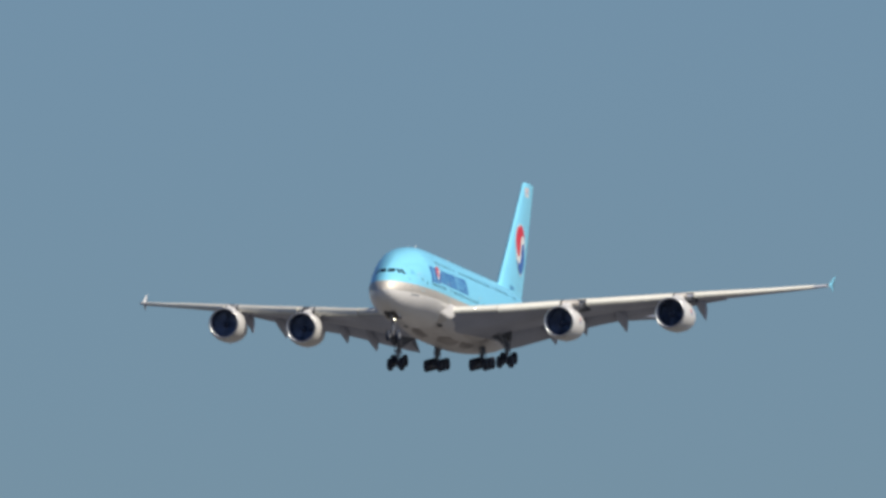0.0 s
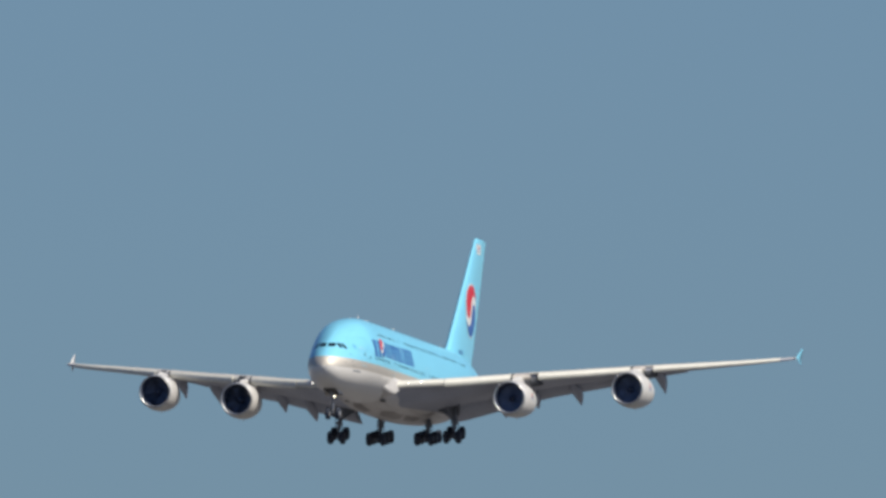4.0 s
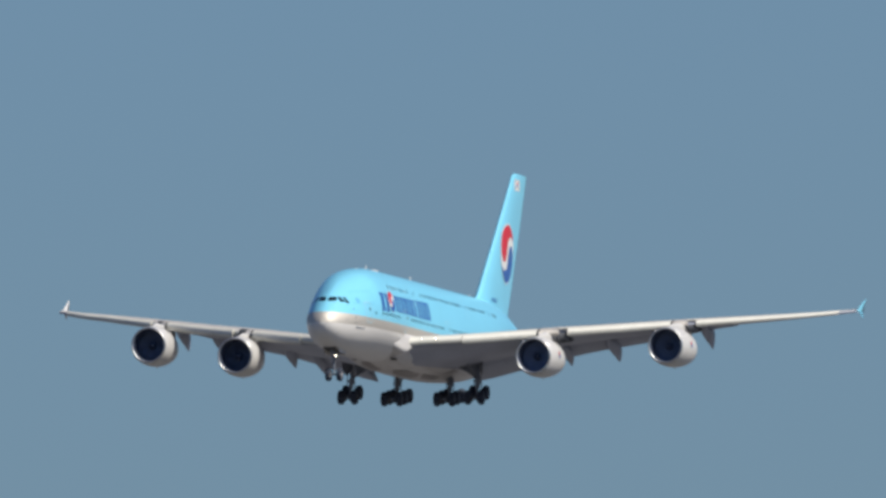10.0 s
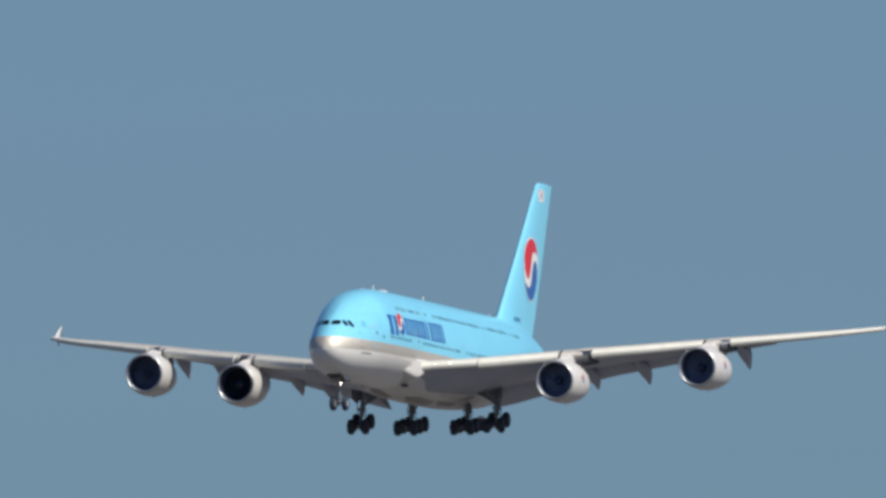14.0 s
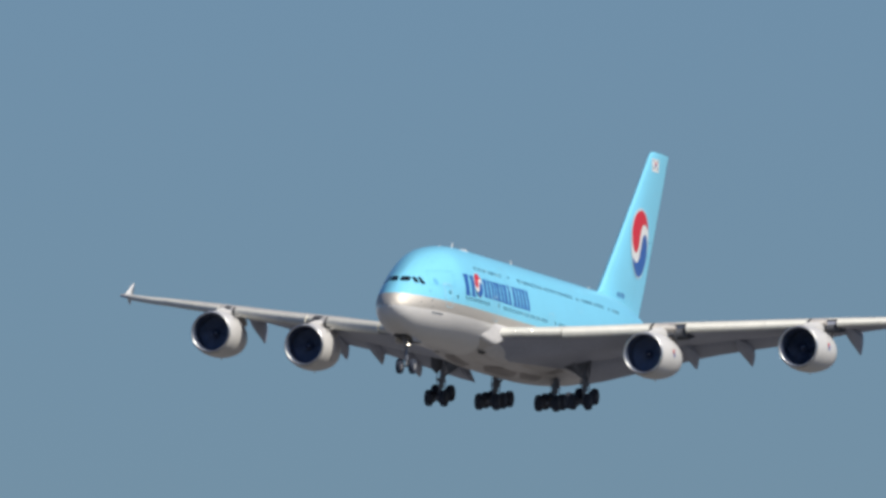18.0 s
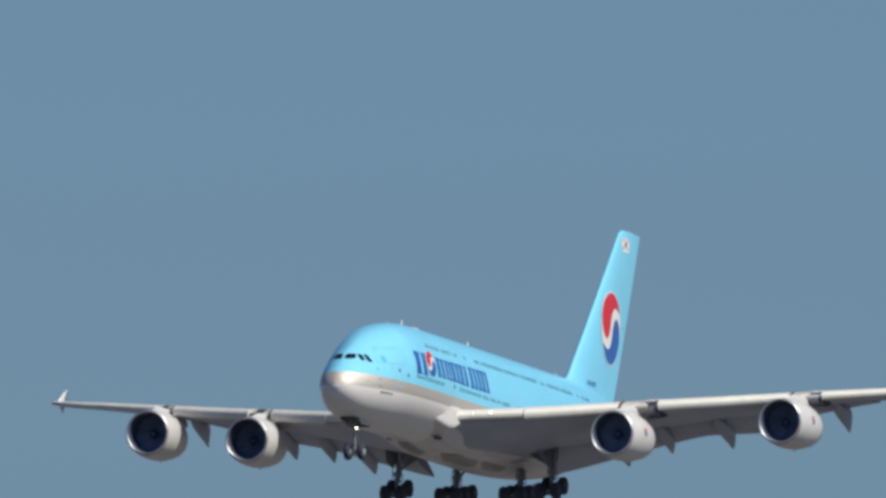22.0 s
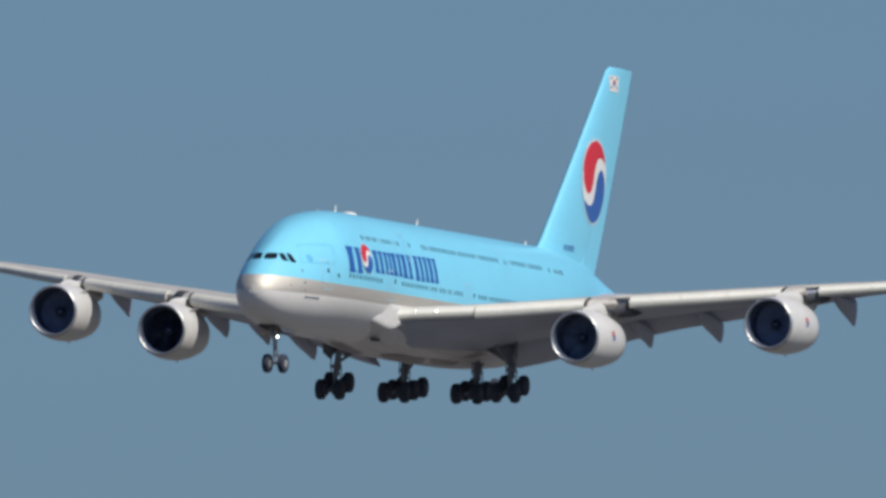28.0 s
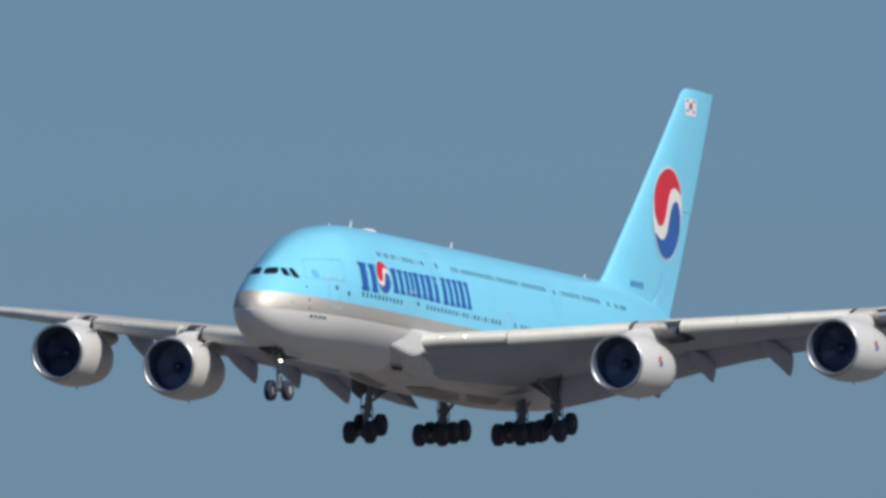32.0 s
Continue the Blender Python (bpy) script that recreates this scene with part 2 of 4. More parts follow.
SHADE = mat_nodes("window_blind_grey", (0.2, 0.36, 0.42), 0.5, 0, 0, 0.2, 2.0)
MARK_BLUE = mat_nodes("deep_blue_marking", (0.02, 0.1, 0.36), 0.35, 0, 0.2, 0.06, 2.0)
STAIN = streaked("stained_belly_paint", (0.3, 0.27, 0.25), (0.12, 0.105, 0.1), 0.8)
MARK_RED = mat_nodes("red_marking", (0.56, 0.022, 0.035), 0.4, 0, 0.0, 0.03, 2.0)
MARK_WHITE = mat_nodes("white_marking", (0.75, 0.74, 0.7), 0.35, 0, 0.2, 0.03, 2.0)
SEAM = mat_nodes("shaded_seam_paint", (0.17, 0.54, 0.72), 0.4, 0, 0.1, 0.05, 3.0)
BADGE = mat_nodes("badge_blue_paint", (0.13, 0.45, 0.68), 0.35, 0, 0.2, 0.06, 3.0)
MARK_DARK = mat_nodes("dark_marking", (0.05, 0.08, 0.12), 0.45, 0, 0.1, 0.03, 2.0)
DOOR_LINE = mat_nodes("faded_outline_paint", (0.3, 0.62, 0.75), 0.35, 0, 0.2, 0.03, 2.0)
RIM = mat_nodes("pale_outline_paint", (0.4, 0.6, 0.68), 0.35, 0, 0.2, 0.03, 2.0)
EXHAUST = mat_nodes("exhaust_metal", (0.2, 0.18, 0.16), 0.4, 0.9, 0, 0.15, 2.0)
LAMP = glow("landing_light_glow", (1.0, 0.9, 0.72), 8.0)
GROUND = mat_nodes("bounce_ground", (0.126, 0.121, 0.116), 0.9, 0, 0, 0.3, 0.02)
FEATHER = mat_nodes("dark_feathers", (0.035, 0.035, 0.04), 0.8, 0, 0, 0.2, 20.0)

# ---- ground, below the view: unseen, its tone set for the bounce light on the belly ----
bm = bmesh.new()
N = 24
for i in range(N + 1):
    for j in range(N + 1):
        u, v = i / N * 2 - 1, j / N * 2 - 1
        bm.verts.new((u * abs(u) * 30000, 3000 + v * abs(v) * 30000, 0))
bm.verts.ensure_lookup_table()
for i in range(N):
    for j in range(N):
        a = i * (N + 1) + j
        bm.faces.new([bm.verts[k] for k in (a, a + N + 1, a + N + 2, a + 1)])
me = bpy.data.meshes.new("ground")
bm.to_mesh(me)
me.materials.append(GROUND)
tagged(new("ground", me), "unseen grey-brown ground under the approach path that bounces light up", "ground", kind="structure")


# ---- the shape of the body ----
def lerp_table(tab, f):
    """Smooth interpolation in a table of (station, value)."""
    if f <= tab[0][0]:
        return tab[0][1]
    if f >= tab[-1][0]:
        return tab[-1][1]
    for i in range(len(tab) - 1):
        (a, va), (b, vb) = tab[i], tab[i + 1]
        if a <= f <= b:
            ma = (vb - tab[i - 1][1]) / (b - tab[i - 1][0]) if i else (vb - va) / (b - a)
            mb = (tab[i + 2][1] - va) / (tab[i + 2][0] - a) if i + 2 < len(tab) else (vb - va) / (b - a)
            h, u = b - a, (f - a) / (b - a)
            return ((2*u**3 - 3*u*u + 1) * va + (u**3 - 2*u*u + u) * h * ma
                    + (3*u*u - 2*u**3) * vb + (u**3 - u*u) * h * mb)


CROWN = [(0, 4.95), (.25, 5.5), (.6, 5.9), (1, 6.26), (1.5, 6.65), (2, 7.0), (2.45, 7.4), (3, 7.75), (4, 8.27), (5, 8.74), (6, 9.2), (7, 9.62), (8, 9.96), (10, 10.46), (12, 10.78), (14, 10.93), (16, 10.98), (50, 10.98), (56, 10.9), (62, 10.22), (66, 9.32), (70.4, 8.55)]
KEEL = [(0, 4.65), (.25, 4.1), (.6, 3.74), (1, 3.46), (2, 3.02), (3, 2.75), (4, 2.58), (6, 2.39), (8, 2.31), (11, 2.3), (44, 2.3), (48, 2.6), (53, 3.6), (60, 5.4), (66, 6.95), (70.4, 7.75)]
HALF = [(0, .15), (.1, .45), (.25, .74), (.65, 1.13), (1.2, 1.45), (1.9, 1.75), (3.1, 2.2), (4.85, 2.68), (7.1, 3.12), (9.3, 3.4), (11, 3.5), (13, 3.57), (44, 3.57), (50, 3.42), (56, 2.9), (62, 2.05), (67, 1.2), (70.4, .4)]
MIDZ = [(0, 4.8), (1, 4.85), (3, 5.1), (6, 5.4), (10, 5.6), (14, 5.65), (46, 5.65), (54, 6.3), (62, 7.4), (70.4, 8.15)]


NOSE = 0.9     # station of the nose tip


def section(f):
    f = (f - NOSE) * 12 / (12 - NOSE) if f < 12 else f
    return lerp_table(CROWN, f), lerp_table(KEEL, f), lerp_table(HALF, f), lerp_table(MIDZ, f)


def bulge(f):
    """How full the upper section is: leaner over the cockpit."""
    return lerp_table([(0, 2.1), (2.5, 1.75), (5, 1.7), (8, 2.0), (10, 2.3), (13, 2.15), (20, 2.15)], f)


def side(f, z):
    """Half width of the body at a station and height."""
    top, low, half, mid = section(f)
    u = (z - mid) / (top - mid) if z > mid else (mid - z) / (mid - low)
    n = bulge(f) if z > mid else 2.1
    return half * max(0.0, 1 - min(1.0, abs(u)) ** n) ** (1 / n)


# ---- the airliner: stations f run aft from the nose, y to port, z up from the wheels' ground line ----
def at(f, y, z):
    return Vector((36.0 - f, y, z - 5.0))


def part(name, bm, material, parent, label="", smooth=True):
    """One mesh object under a thing or a part."""
    bmesh.ops.recalc_face_normals(bm, faces=bm.faces)
    me = bpy.data.meshes.new(name)
    for fc in bm.faces:
        fc.smooth = smooth and fc.material_index == 0
        fc.material_index = 0
    bm.to_mesh(me)
    bm.free()
    me.materials.append(material)
    ob = new(name, me)
    ob.parent = parent
    if label:
        ob["label"] = label
    return ob


def loft(rings, closed=True, cap=True):
    """A skin over rings of equally many points."""
    bm = bmesh.new()
    vs = [[bm.verts.new(p) for p in r] for r in rings]
    n = len(vs[0])
    for a, b in zip(vs, vs[1:]):
        for k in range(n if closed else n - 1):
            bm.faces.new((a[k], a[(k + 1) % n], b[(k + 1) % n], b[k]))
    if cap and closed:
        for ring, flip in ((rings[0], False), (rings[-1], True)):
            fc = bm.faces.new([bm.verts.new(p) for p in (reversed(ring) if flip else ring)])
            fc.material_index = 1
    return bm


def tube(p, q, r0, r1=None, n=12):
    """A rod from p to q."""
    p, q = Vector(p), Vector(q)
    r1 = r0 if r1 is None else r1
    d = (q - p).normalized()
    a = d.orthogonal().normalized()
    b = d.cross(a)
    ring = [(math.cos(k * math.tau / n), math.sin(k * math.tau / n)) for k in range(n)]
    return loft([[p + (a * c + b * s) * r0 for c, s in ring], [q + (a * c + b * s) * r1 for c, s in ring]])


def revolve(profile, axis_y, axis_z, n=40, squash=None, toe=0.0, start=0.0):
    """Rings about a line along the flight direction. profile: (f, radius)."""
    rings = []
    for f, r in profile:
        ring = []
        for k in range(n):
            a = k * math.tau / n
            c, s = math.cos(a), math.sin(a)
            rr = r * (squash(f, s) if squash else 1)
            ring.append(at(f, axis_y + rr * c + toe * (f - start), axis_z + rr * s))
        rings.append(ring)
    return rings


def panel(corners, thick, normal):
    """A flat plate with thickness."""
    n = Vector(normal).normalized() * thick
    bm = loft([[Vector(c) for c in corners], [Vector(c) + n for c in corners]])
    return bm


def skin_point(f, z, sgn=1, lift=0.0):
    """A point on the body's side, lifted off the skin."""
    y = side(f, z)
    e = 0.05
    dy_dz = (side(f, z + e) - side(f, z - e)) / (2 * e)
    dy_df = (side(f + e, z) - side(f - e, z)) / (2 * e)
    n = Vector((dy_df, 1.0, -dy_dz)).normalized()
    p = at(f, y, z) + n * lift
    return Vector((p.x, sgn * p.y, p.z))


def rounded(cu, cv, w, h, r, n=3):
    """Outline points of a rounded rectangle."""
    pts = []
    for (sx, sy, a0) in ((1, 1, 0), (-1, 1, 90), (-1, -1, 180), (1, -1, 270)):
        for k in range(n + 1):
            a = radians(a0 + 90 * k / n)
            pts.append((cu + sx * (w / 2 - r) + r * math.cos(a), cv + sy * (h / 2 - r) + r * math.sin(a)))
    return pts


plane = new("airliner", None)
plane.empty_display_size = 5
tagged(plane, "double-deck four-engined airliner, light blue above and white below, landing gear down", "airplane")

# body
rings = []
SEG = 64
stations = [NOSE + f if f < 10 else f for f in [0, .03, .07, .13, .2, .3, .42, .6, .8, 1.05, 1.35, 1.7, 2.1, 2.5, 3, 3.5, 4, 4.5, 5, 5.6, 6.2, 7, 8, 9, 10, 11, 12, 13, 14, 16, 19, 22, 26, 30, 35, 40, 44, 46, 48, 50, 52, 54, 56, 58, 60, 62, 64, 66, 68, 69.4, 70.1, 70.4]]
for f in stations:
    top, low, half, mid = section(f)
    ring = []
    for k in range(SEG):
        a = k * math.tau / SEG
        c, s = math.cos(a), math.sin(a)
        n = bulge(f) if s > 0 else 2.1
        c2, s2 = math.copysign(abs(c) ** (2 / n), c), math.copysign(abs(s) ** (2 / n), s)
        ring.append(at(f, half * c2, mid + s2 * ((top - mid) if s > 0 else (mid - low))))
    rings.append(ring)
fuselage = part("fuselage", loft(rings), LIVERY, plane, "light blue fuselage with a silver band and white underside")

# belly fairing
BELLY_TAB = [(15.0, 0.0), (16.5, .16), (18, .38), (19.5, .6), (21.5, .82), (24, .96), (27, 1.0), (36, 1.0), (40, .94), (44, .72), (47, .4), (49, .1)]
BELLY_WIDE = [(15.0, 0.0), (16.5, .12), (18, .26), (19.5, .38), (21.5, .55), (24, .76), (27, .93), (30, 1.0), (36, 1.0), (40, .94), (44, .72), (47, .4), (49, .1)]
rings = []
for i in range(49):
    f = 15.0 + 34.0 * i / 48
    k = lerp_table(BELLY_TAB, f)
    half, low, top = 2.45 + 1.85 * lerp_table(BELLY_WIDE, f), 2.85 - 1.12 * k, 4.0 + .9 * k
    ring = []
    for j in range(40):
        a = j * math.tau / 40
        c, s = math.cos(a), math.sin(a)
        c2, s2 = math.copysign(abs(c) ** .95, c), s
        ring.append(at(f, half * c2, 3.75 + s2 * ((top - 3.75) if s > 0 else (3.75 - low))))
    rings.append(ring)
part("belly_fairing", loft(rings), FAIRING, plane, "off-white wing-to-body fairing under the fuselage")
# flared shoulders that lead from the body to the wings' front edges: a wall that stands off the body, with a rounded lower edge
FLARE = [(14.6, 2.55), (15.5, 2.93), (16.5, 3.2), (17.3, 3.4), (18.0, 3.6), (18.6, 3.72), (19.5, 3.8), (22.5, 3.9)]
FLARE_LOW = [(14.6, 3.85), (15.5, 3.64), (16.5, 3.4), (17.3, 3.2), (17.9, 3.1), (18.4, 3.16), (19.2, 3.42), (20, 3.6), (22.5, 3.75)]
for sgn in (1, -1):
    rings = []
    for i in range(40):
        f = 14.6 + 7.9 * i / 39
        out, low, body = lerp_table(FLARE, f), lerp_table(FLARE_LOW, f), side(f, 5.05) - .04
        prof = [(1.5, 5.05), (body, 5.05)]
        for k in range(1, 7):
            u = k / 6
            e = u * u * (3 - 2 * u)
            prof.append((body + (out - body) * e, 5.05 - .5 * u))
        prof += [(out + .02 * k, 4.3 - (4.3 - low - .4) * k / 3) for k in (0, 1, 2, 3)]
        prof += [(out - .34 + .4 * math.cos(a), low + .4 - .4 * math.sin(a)) for a in (radians(q) for q in (18, 36, 54, 72, 90))]
        prof += [(out - .9, low - .1), (1.9, low - .3), (1.5, low - .3)]
        rings.append([at(f, sgn * y, z) for y, z in prof])
    part("wing_root_fillet", loft(rings), BELLY, plane, "off-white flared shoulder ahead of the wing root")


# ---- wings ----
LEAD = [(2.5, 17.6), (3.6, 18.6), (14.9, 27.0), (25.7, 35.2), (36.5, 43.9), (39.9, 47.8)]
TRAIL = [(2.5, 37.6), (3.6, 38.0), (14.0, 41.6), (37.2, 49.45), (39.9, 51.0)]
LEADZ = [(2.5, 4.4), (3.6, 4.55), (4.8, 4.72), (8, 5.06), (11, 5.42), (14, 5.82), (20, 6.56), (26, 7.34), (32, 8.12), (36.5, 8.75), (39.9, 9.4)]
TWIST = [(2.5, 3.0), (6.4, 2.4), (12.3, 0.2), (15, -0.8), (20, -1.7), (28, -3.4), (39.9, -4.6)]
SLATH = [(2.5, 1.0), (4.5, .97), (8, 1.0), (13, .95), (16.7, .88), (21, .86), (31.5, .66), (39.9, .42)]
THICK = [(2.5, .132), (9, .118), (15, .11), (26, .1), (39.9, .095)]


def lead_z(y, sgn):
    """Height of the wing's front edge; in the air the two wings bend a little unlike."""
    return lerp_table(LEADZ, y) + (.07 if sgn > 0 else -.13) * max(0, math.sin(math.pi * (y - 6) / 33)) - (0 if sgn > 0 else .028 * max(0, y - 33))


def foil(x):
    """Half thickness of a unit aerofoil at chord fraction x."""
    return 5 * (0.2969 * math.sqrt(max(x, 0)) - 0.126 * x - 0.3516 * x * x + 0.2843 * x ** 3 - 0.1015 * x ** 4)


def straight(tab, y):
    for (a, va), (b, vb) in zip(tab, tab[1:]):
        if y <= b:
            return va + (vb - va) * (y - a) / (b - a)
    return tab[-1][1]


def wing_point(y, x, up, sgn):
    """A point of the wing's section at span y, chord fraction x; up 1 is the upper skin, -1 the lower."""
    fl, ft = straight(LEAD, y), straight(TRAIL, y)
    c = ft - fl
    t = straight(THICK, y)
    h = up * foil(x) * t * (1.0 if up > 0 else 0.95) + 0.012 * math.sin(math.pi * min(1, x)) * (1 if x < 1 else 0)
    tw = radians(straight(TWIST, y))
    zz = lead_z(y, sgn) - 0.28 * c * t + h * c - x * c * math.tan(tw)
    if up < 0 and x < 0.3:
        k = (x / 0.3) ** 2 * (3 - 2 * x / 0.3)
        zz = k * zz + (1 - k) * max(zz, lead_z(y, sgn) + 0.2 - straight(SLATH, y))
    return at(fl + x * c, sgn * y, zz)


def wing_skin(ys, x0, x1, sgn, n=10):
    rings = []
    for y in ys:
        xs = [x0 + (x1 - x0) * (0.5 - 0.5 * math.cos(math.pi * k / n)) for k in range(n + 1)]
        rings.append([wing_point(y, x, 1, sgn) for x in xs] + [wing_point(y, x, -1, sgn) for x in reversed(xs)])
    return loft(rings)


def moved_foil(y, x0, x1, sgn, droop, back, down, n=8, tail=1.0, round_nose=True):
    """A flap's or slat's own closed section, turned about its front and set back and down."""
    a, b = wing_point(y, x0, 1, sgn), wing_point(y, x0, -1, sgn)
    e = (wing_point(y, x1, 1, sgn) + wing_point(y, x1, -1, sgn)) / 2
    o = (a + b) / 2
    d = e - o
    c = d.length * tail
    base = math.atan2(d.z, -d.x)
    ang = base - radians(droop)
    th = min((a - b).length / c, 0.2)
    ring = []
    for k in range(2 * n):
        u = k / n
        up = 1 if u < 1 else -1
        x = u if u < 1 else 2 - u
        x = 0.5 - 0.5 * math.cos(math.pi * x)
        h = up * foil(x) * th * c
        fx, fz = x * c * math.cos(ang) - h * math.sin(ang), x * c * math.sin(ang) + h * math.cos(ang)
        ring.append(Vector((o.x - back - fx, o.y, o.z - down + fz)))
    return ring


def span(a, b, n):
    return [a + (b - a) * k / n for k in range(n + 1)]


def slat_ring(y, sgn, droop):
    """The curved nose piece of the wing, slid forward and turned down by droop (0 to 1)."""
    h = straight(SLATH, y) * (0.86 + 0.14 * droop)
    w = 0.55 + 0.75 * h
    f0, zu = straight(LEAD, y) - 0.12 * droop, lead_z(y, sgn) + 0.16
    prof = [(1.0, .0), (.72, .035), (.48, -.02), (.28, -.12), (.13, -.25), (.04, -.4), (.0, -.55), (.015, -.7), (.07, -.84), (.17, -1.0),
            (.24, -.98), (.26, -.7), (.4, -.4), (.7, -.12)]
    return [at(f0 + a * w, sgn * y, zu + b * h) for a, b in prof]


TOE = {1: .045, -1: 0.0}
ENGINES = [(14.9, 22.95, 3.22), (25.85, 30.75, 4.78)]
SLATS = [(8.1, 14.2), (16.75, 19.6), (19.63, 22.2), (22.23, 25.2), (27.3, 30.2), (30.23, 33.4), (33.43, 38.7)]
FLAPS = [(5.0, 13.97), (14.0, 21.67), (21.7, 28.7)]
DROOP = {1: [(5.0, 13), (14, 11), (21.5, 10), (28.8, 1)], -1: [(5.0, 14), (14, 14), (21.5, 13.5), (28.8, 3)]}
AILERONS = [(28.8, 31.6), (31.7, 34.6), (34.7, 38.6)]
TRACKS = [(10.4, .62, 2.5, 40.35), (13.85, .6, 3.48, 40.6), (17.9, .6, 4.05, 43.2), (22.1, .58, 4.72, 45.2), (26.3, .55, 5.5, 46.4)]

bm = bmesh.new()
vs = []
for r, d0, d1, tw in ((.34, .02, .14, .07), (.9, .04, .13, .18), (1.46, .05, .12, .28)):
    for dd, da in ((d0, -tw / r * .7), (d1, tw / r * .7)):
        vs.append(bm.verts.new((-dd, r * math.cos(da), r * math.sin(da))))
for i in (0, 2):
    bm.faces.new((vs[i], vs[i + 1], vs[i + 3], vs[i + 2]))
bmesh.ops.solidify(bm, geom=bm.faces, thickness=.02)
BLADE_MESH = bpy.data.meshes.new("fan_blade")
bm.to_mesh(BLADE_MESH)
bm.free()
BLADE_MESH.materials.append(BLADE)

for sgn in (1, -1):
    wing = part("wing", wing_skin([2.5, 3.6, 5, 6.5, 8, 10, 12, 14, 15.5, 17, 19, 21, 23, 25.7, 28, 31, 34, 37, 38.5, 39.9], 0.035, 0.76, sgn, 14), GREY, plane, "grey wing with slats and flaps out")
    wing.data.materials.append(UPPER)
    # upper faces take the sunlit copy of the grey
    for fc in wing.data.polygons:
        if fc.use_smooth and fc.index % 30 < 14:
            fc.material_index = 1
    tip = wing_skin(span(38.65, 39.9, 3), 0.76, 1.0, sgn)
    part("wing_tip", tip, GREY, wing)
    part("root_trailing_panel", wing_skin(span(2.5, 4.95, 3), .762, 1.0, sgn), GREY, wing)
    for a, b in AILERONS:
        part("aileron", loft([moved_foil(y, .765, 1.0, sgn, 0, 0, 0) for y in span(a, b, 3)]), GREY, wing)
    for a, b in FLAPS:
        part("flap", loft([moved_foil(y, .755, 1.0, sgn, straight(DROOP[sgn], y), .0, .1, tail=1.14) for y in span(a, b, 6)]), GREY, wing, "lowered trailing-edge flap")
    # drooped nose at the root
    part("droop_nose", loft([slat_ring(y, sgn, 0.0) for y in span(3.45, 8.0, 8)]), SLAT, wing)
    for a, b in SLATS:
        part("slat", loft([slat_ring(y, sgn, 1.0) for y in span(a, b, 5)]), SLAT, wing, "pale extended leading-edge slat")
    # fixed edge over each pylon: a pale lip on top of the grimy pylon and of a dark block painted for the gap's shade;
    # each entry gives span, set-back, paint, top and depth
    port = [(15.95, 16.75, .12, SLAT, .19, .25), (14.2, 15.95, .08, PYLON, .17, .95), (15.95, 16.75, .2, SLOT, .1, 1.6),
            (26.55, 27.3, .12, SLAT, .19, .25), (25.2, 26.55, .08, PYLON, .17, .95), (26.55, 27.3, .2, SLOT, .1, 1.6)]
    starboard = [(14.2, 15.2, .3, COWL, .15, .75), (15.2, 16.0, .12, SLOT, .3, 1.2), (16.0, 16.75, .2, SLAT, .15, .75),
                 (25.2, 26.0, .3, COWL, .15, .75), (26.0, 26.6, .12, SLOT, .3, 1.2), (26.6, 27.3, .2, SLAT, .15, .75)]
    for a, b, back, mat, rise, deep in (port if sgn > 0 else starboard) + [(38.75, 39.9, .3, UPPER, .15, .75)]:
        rings = []
        for y in span(a, b, 3):
            h, f0, zu = straight(SLATH, y) * deep, straight(LEAD, y) + back, lead_z(y, sgn) + rise
            rings.append([at(f0 + p * (.9 + h), sgn * y, zu + q * h) for p, q in ((1, 0), (.5, -.03), (.2, -.18), (.03, -.42), (0, -.6), (.08, -.85), (.3, -.95), (1, -.7))])
        part("fixed_nose", loft(rings), mat, wing)
    for y in (14.22, 25.22):
        ring = slat_ring(y, sgn, 1.0)
        part("slat_end_cap", loft([ring, [p + Vector((0, sgn * .12, .06)) for p in ring]]), DARK_FILL, wing, "dark cap at the slat's end")
    # track fairings under the flaps
    for y, wide, ztip, ftip in TRACKS:
        lip, tail = wing_point(y, .755, -1, sgn), moved_foil(y, .755, 1.0, sgn, straight(DROOP[sgn], y), .0, .1, tail=1.14)[8]
        front = wing_point(y, .68, -1, sgn)
        back = at(ftip, sgn * y, 0).x
        rings = []
        for i in range(17):
            u = i / 16
            x = front.x + (back - front.x) * u
            if x > lip.x:
                ff = .68 + .075 * (front.x - x) / (front.x - lip.x)
                top = wing_point(y, ff, -1, sgn).z + .12
            else:
                top = lip.z + (tail.z - lip.z) * (lip.x - x) / (lip.x - tail.x) + .08
            low = min(top - .1, front.z + (ztip - (.25 if sgn < 0 else 0) - 5 - front.z) * (u ** .62 if u < .8 else .8 ** .62 + (1 - .8 ** .62) * (1 - (1 - (u - .8) / .2) ** 2)))
            w = wide * math.sin(math.pi * (.04 + .9 * u ** .75)) ** .7
            ring = []
            for j in range(14):
                q = j * math.tau / 14
                c, sn = math.cos(q), math.sin(q)
                h = .5 + .5 * sn
                ring.append(Vector((x, sgn * y + c * w * (.55 + .45 * min(1, h * 1.6)), low + (top - low) * h)))
            rings.append(ring)
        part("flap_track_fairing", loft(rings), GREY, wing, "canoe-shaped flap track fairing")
    # tip fence
    for f0, f1, c0, c1, z0, z1 in ((48.6, 51.1, 2.3, .35, 9.4, 10.72), (49.2, 50.3, 1.5, .25, 9.45, 8.85)):
        rings = []
        for i in range(6):
            u = i / 5
            o = at(f0 + .35 + (f1 - f0) * u ** 1.15, sgn * (39.9 + .12 * u), z0 + (z1 - z0) * u - (0 if sgn > 0 else .18))
            ln = c0 + (c1 - c0) * u
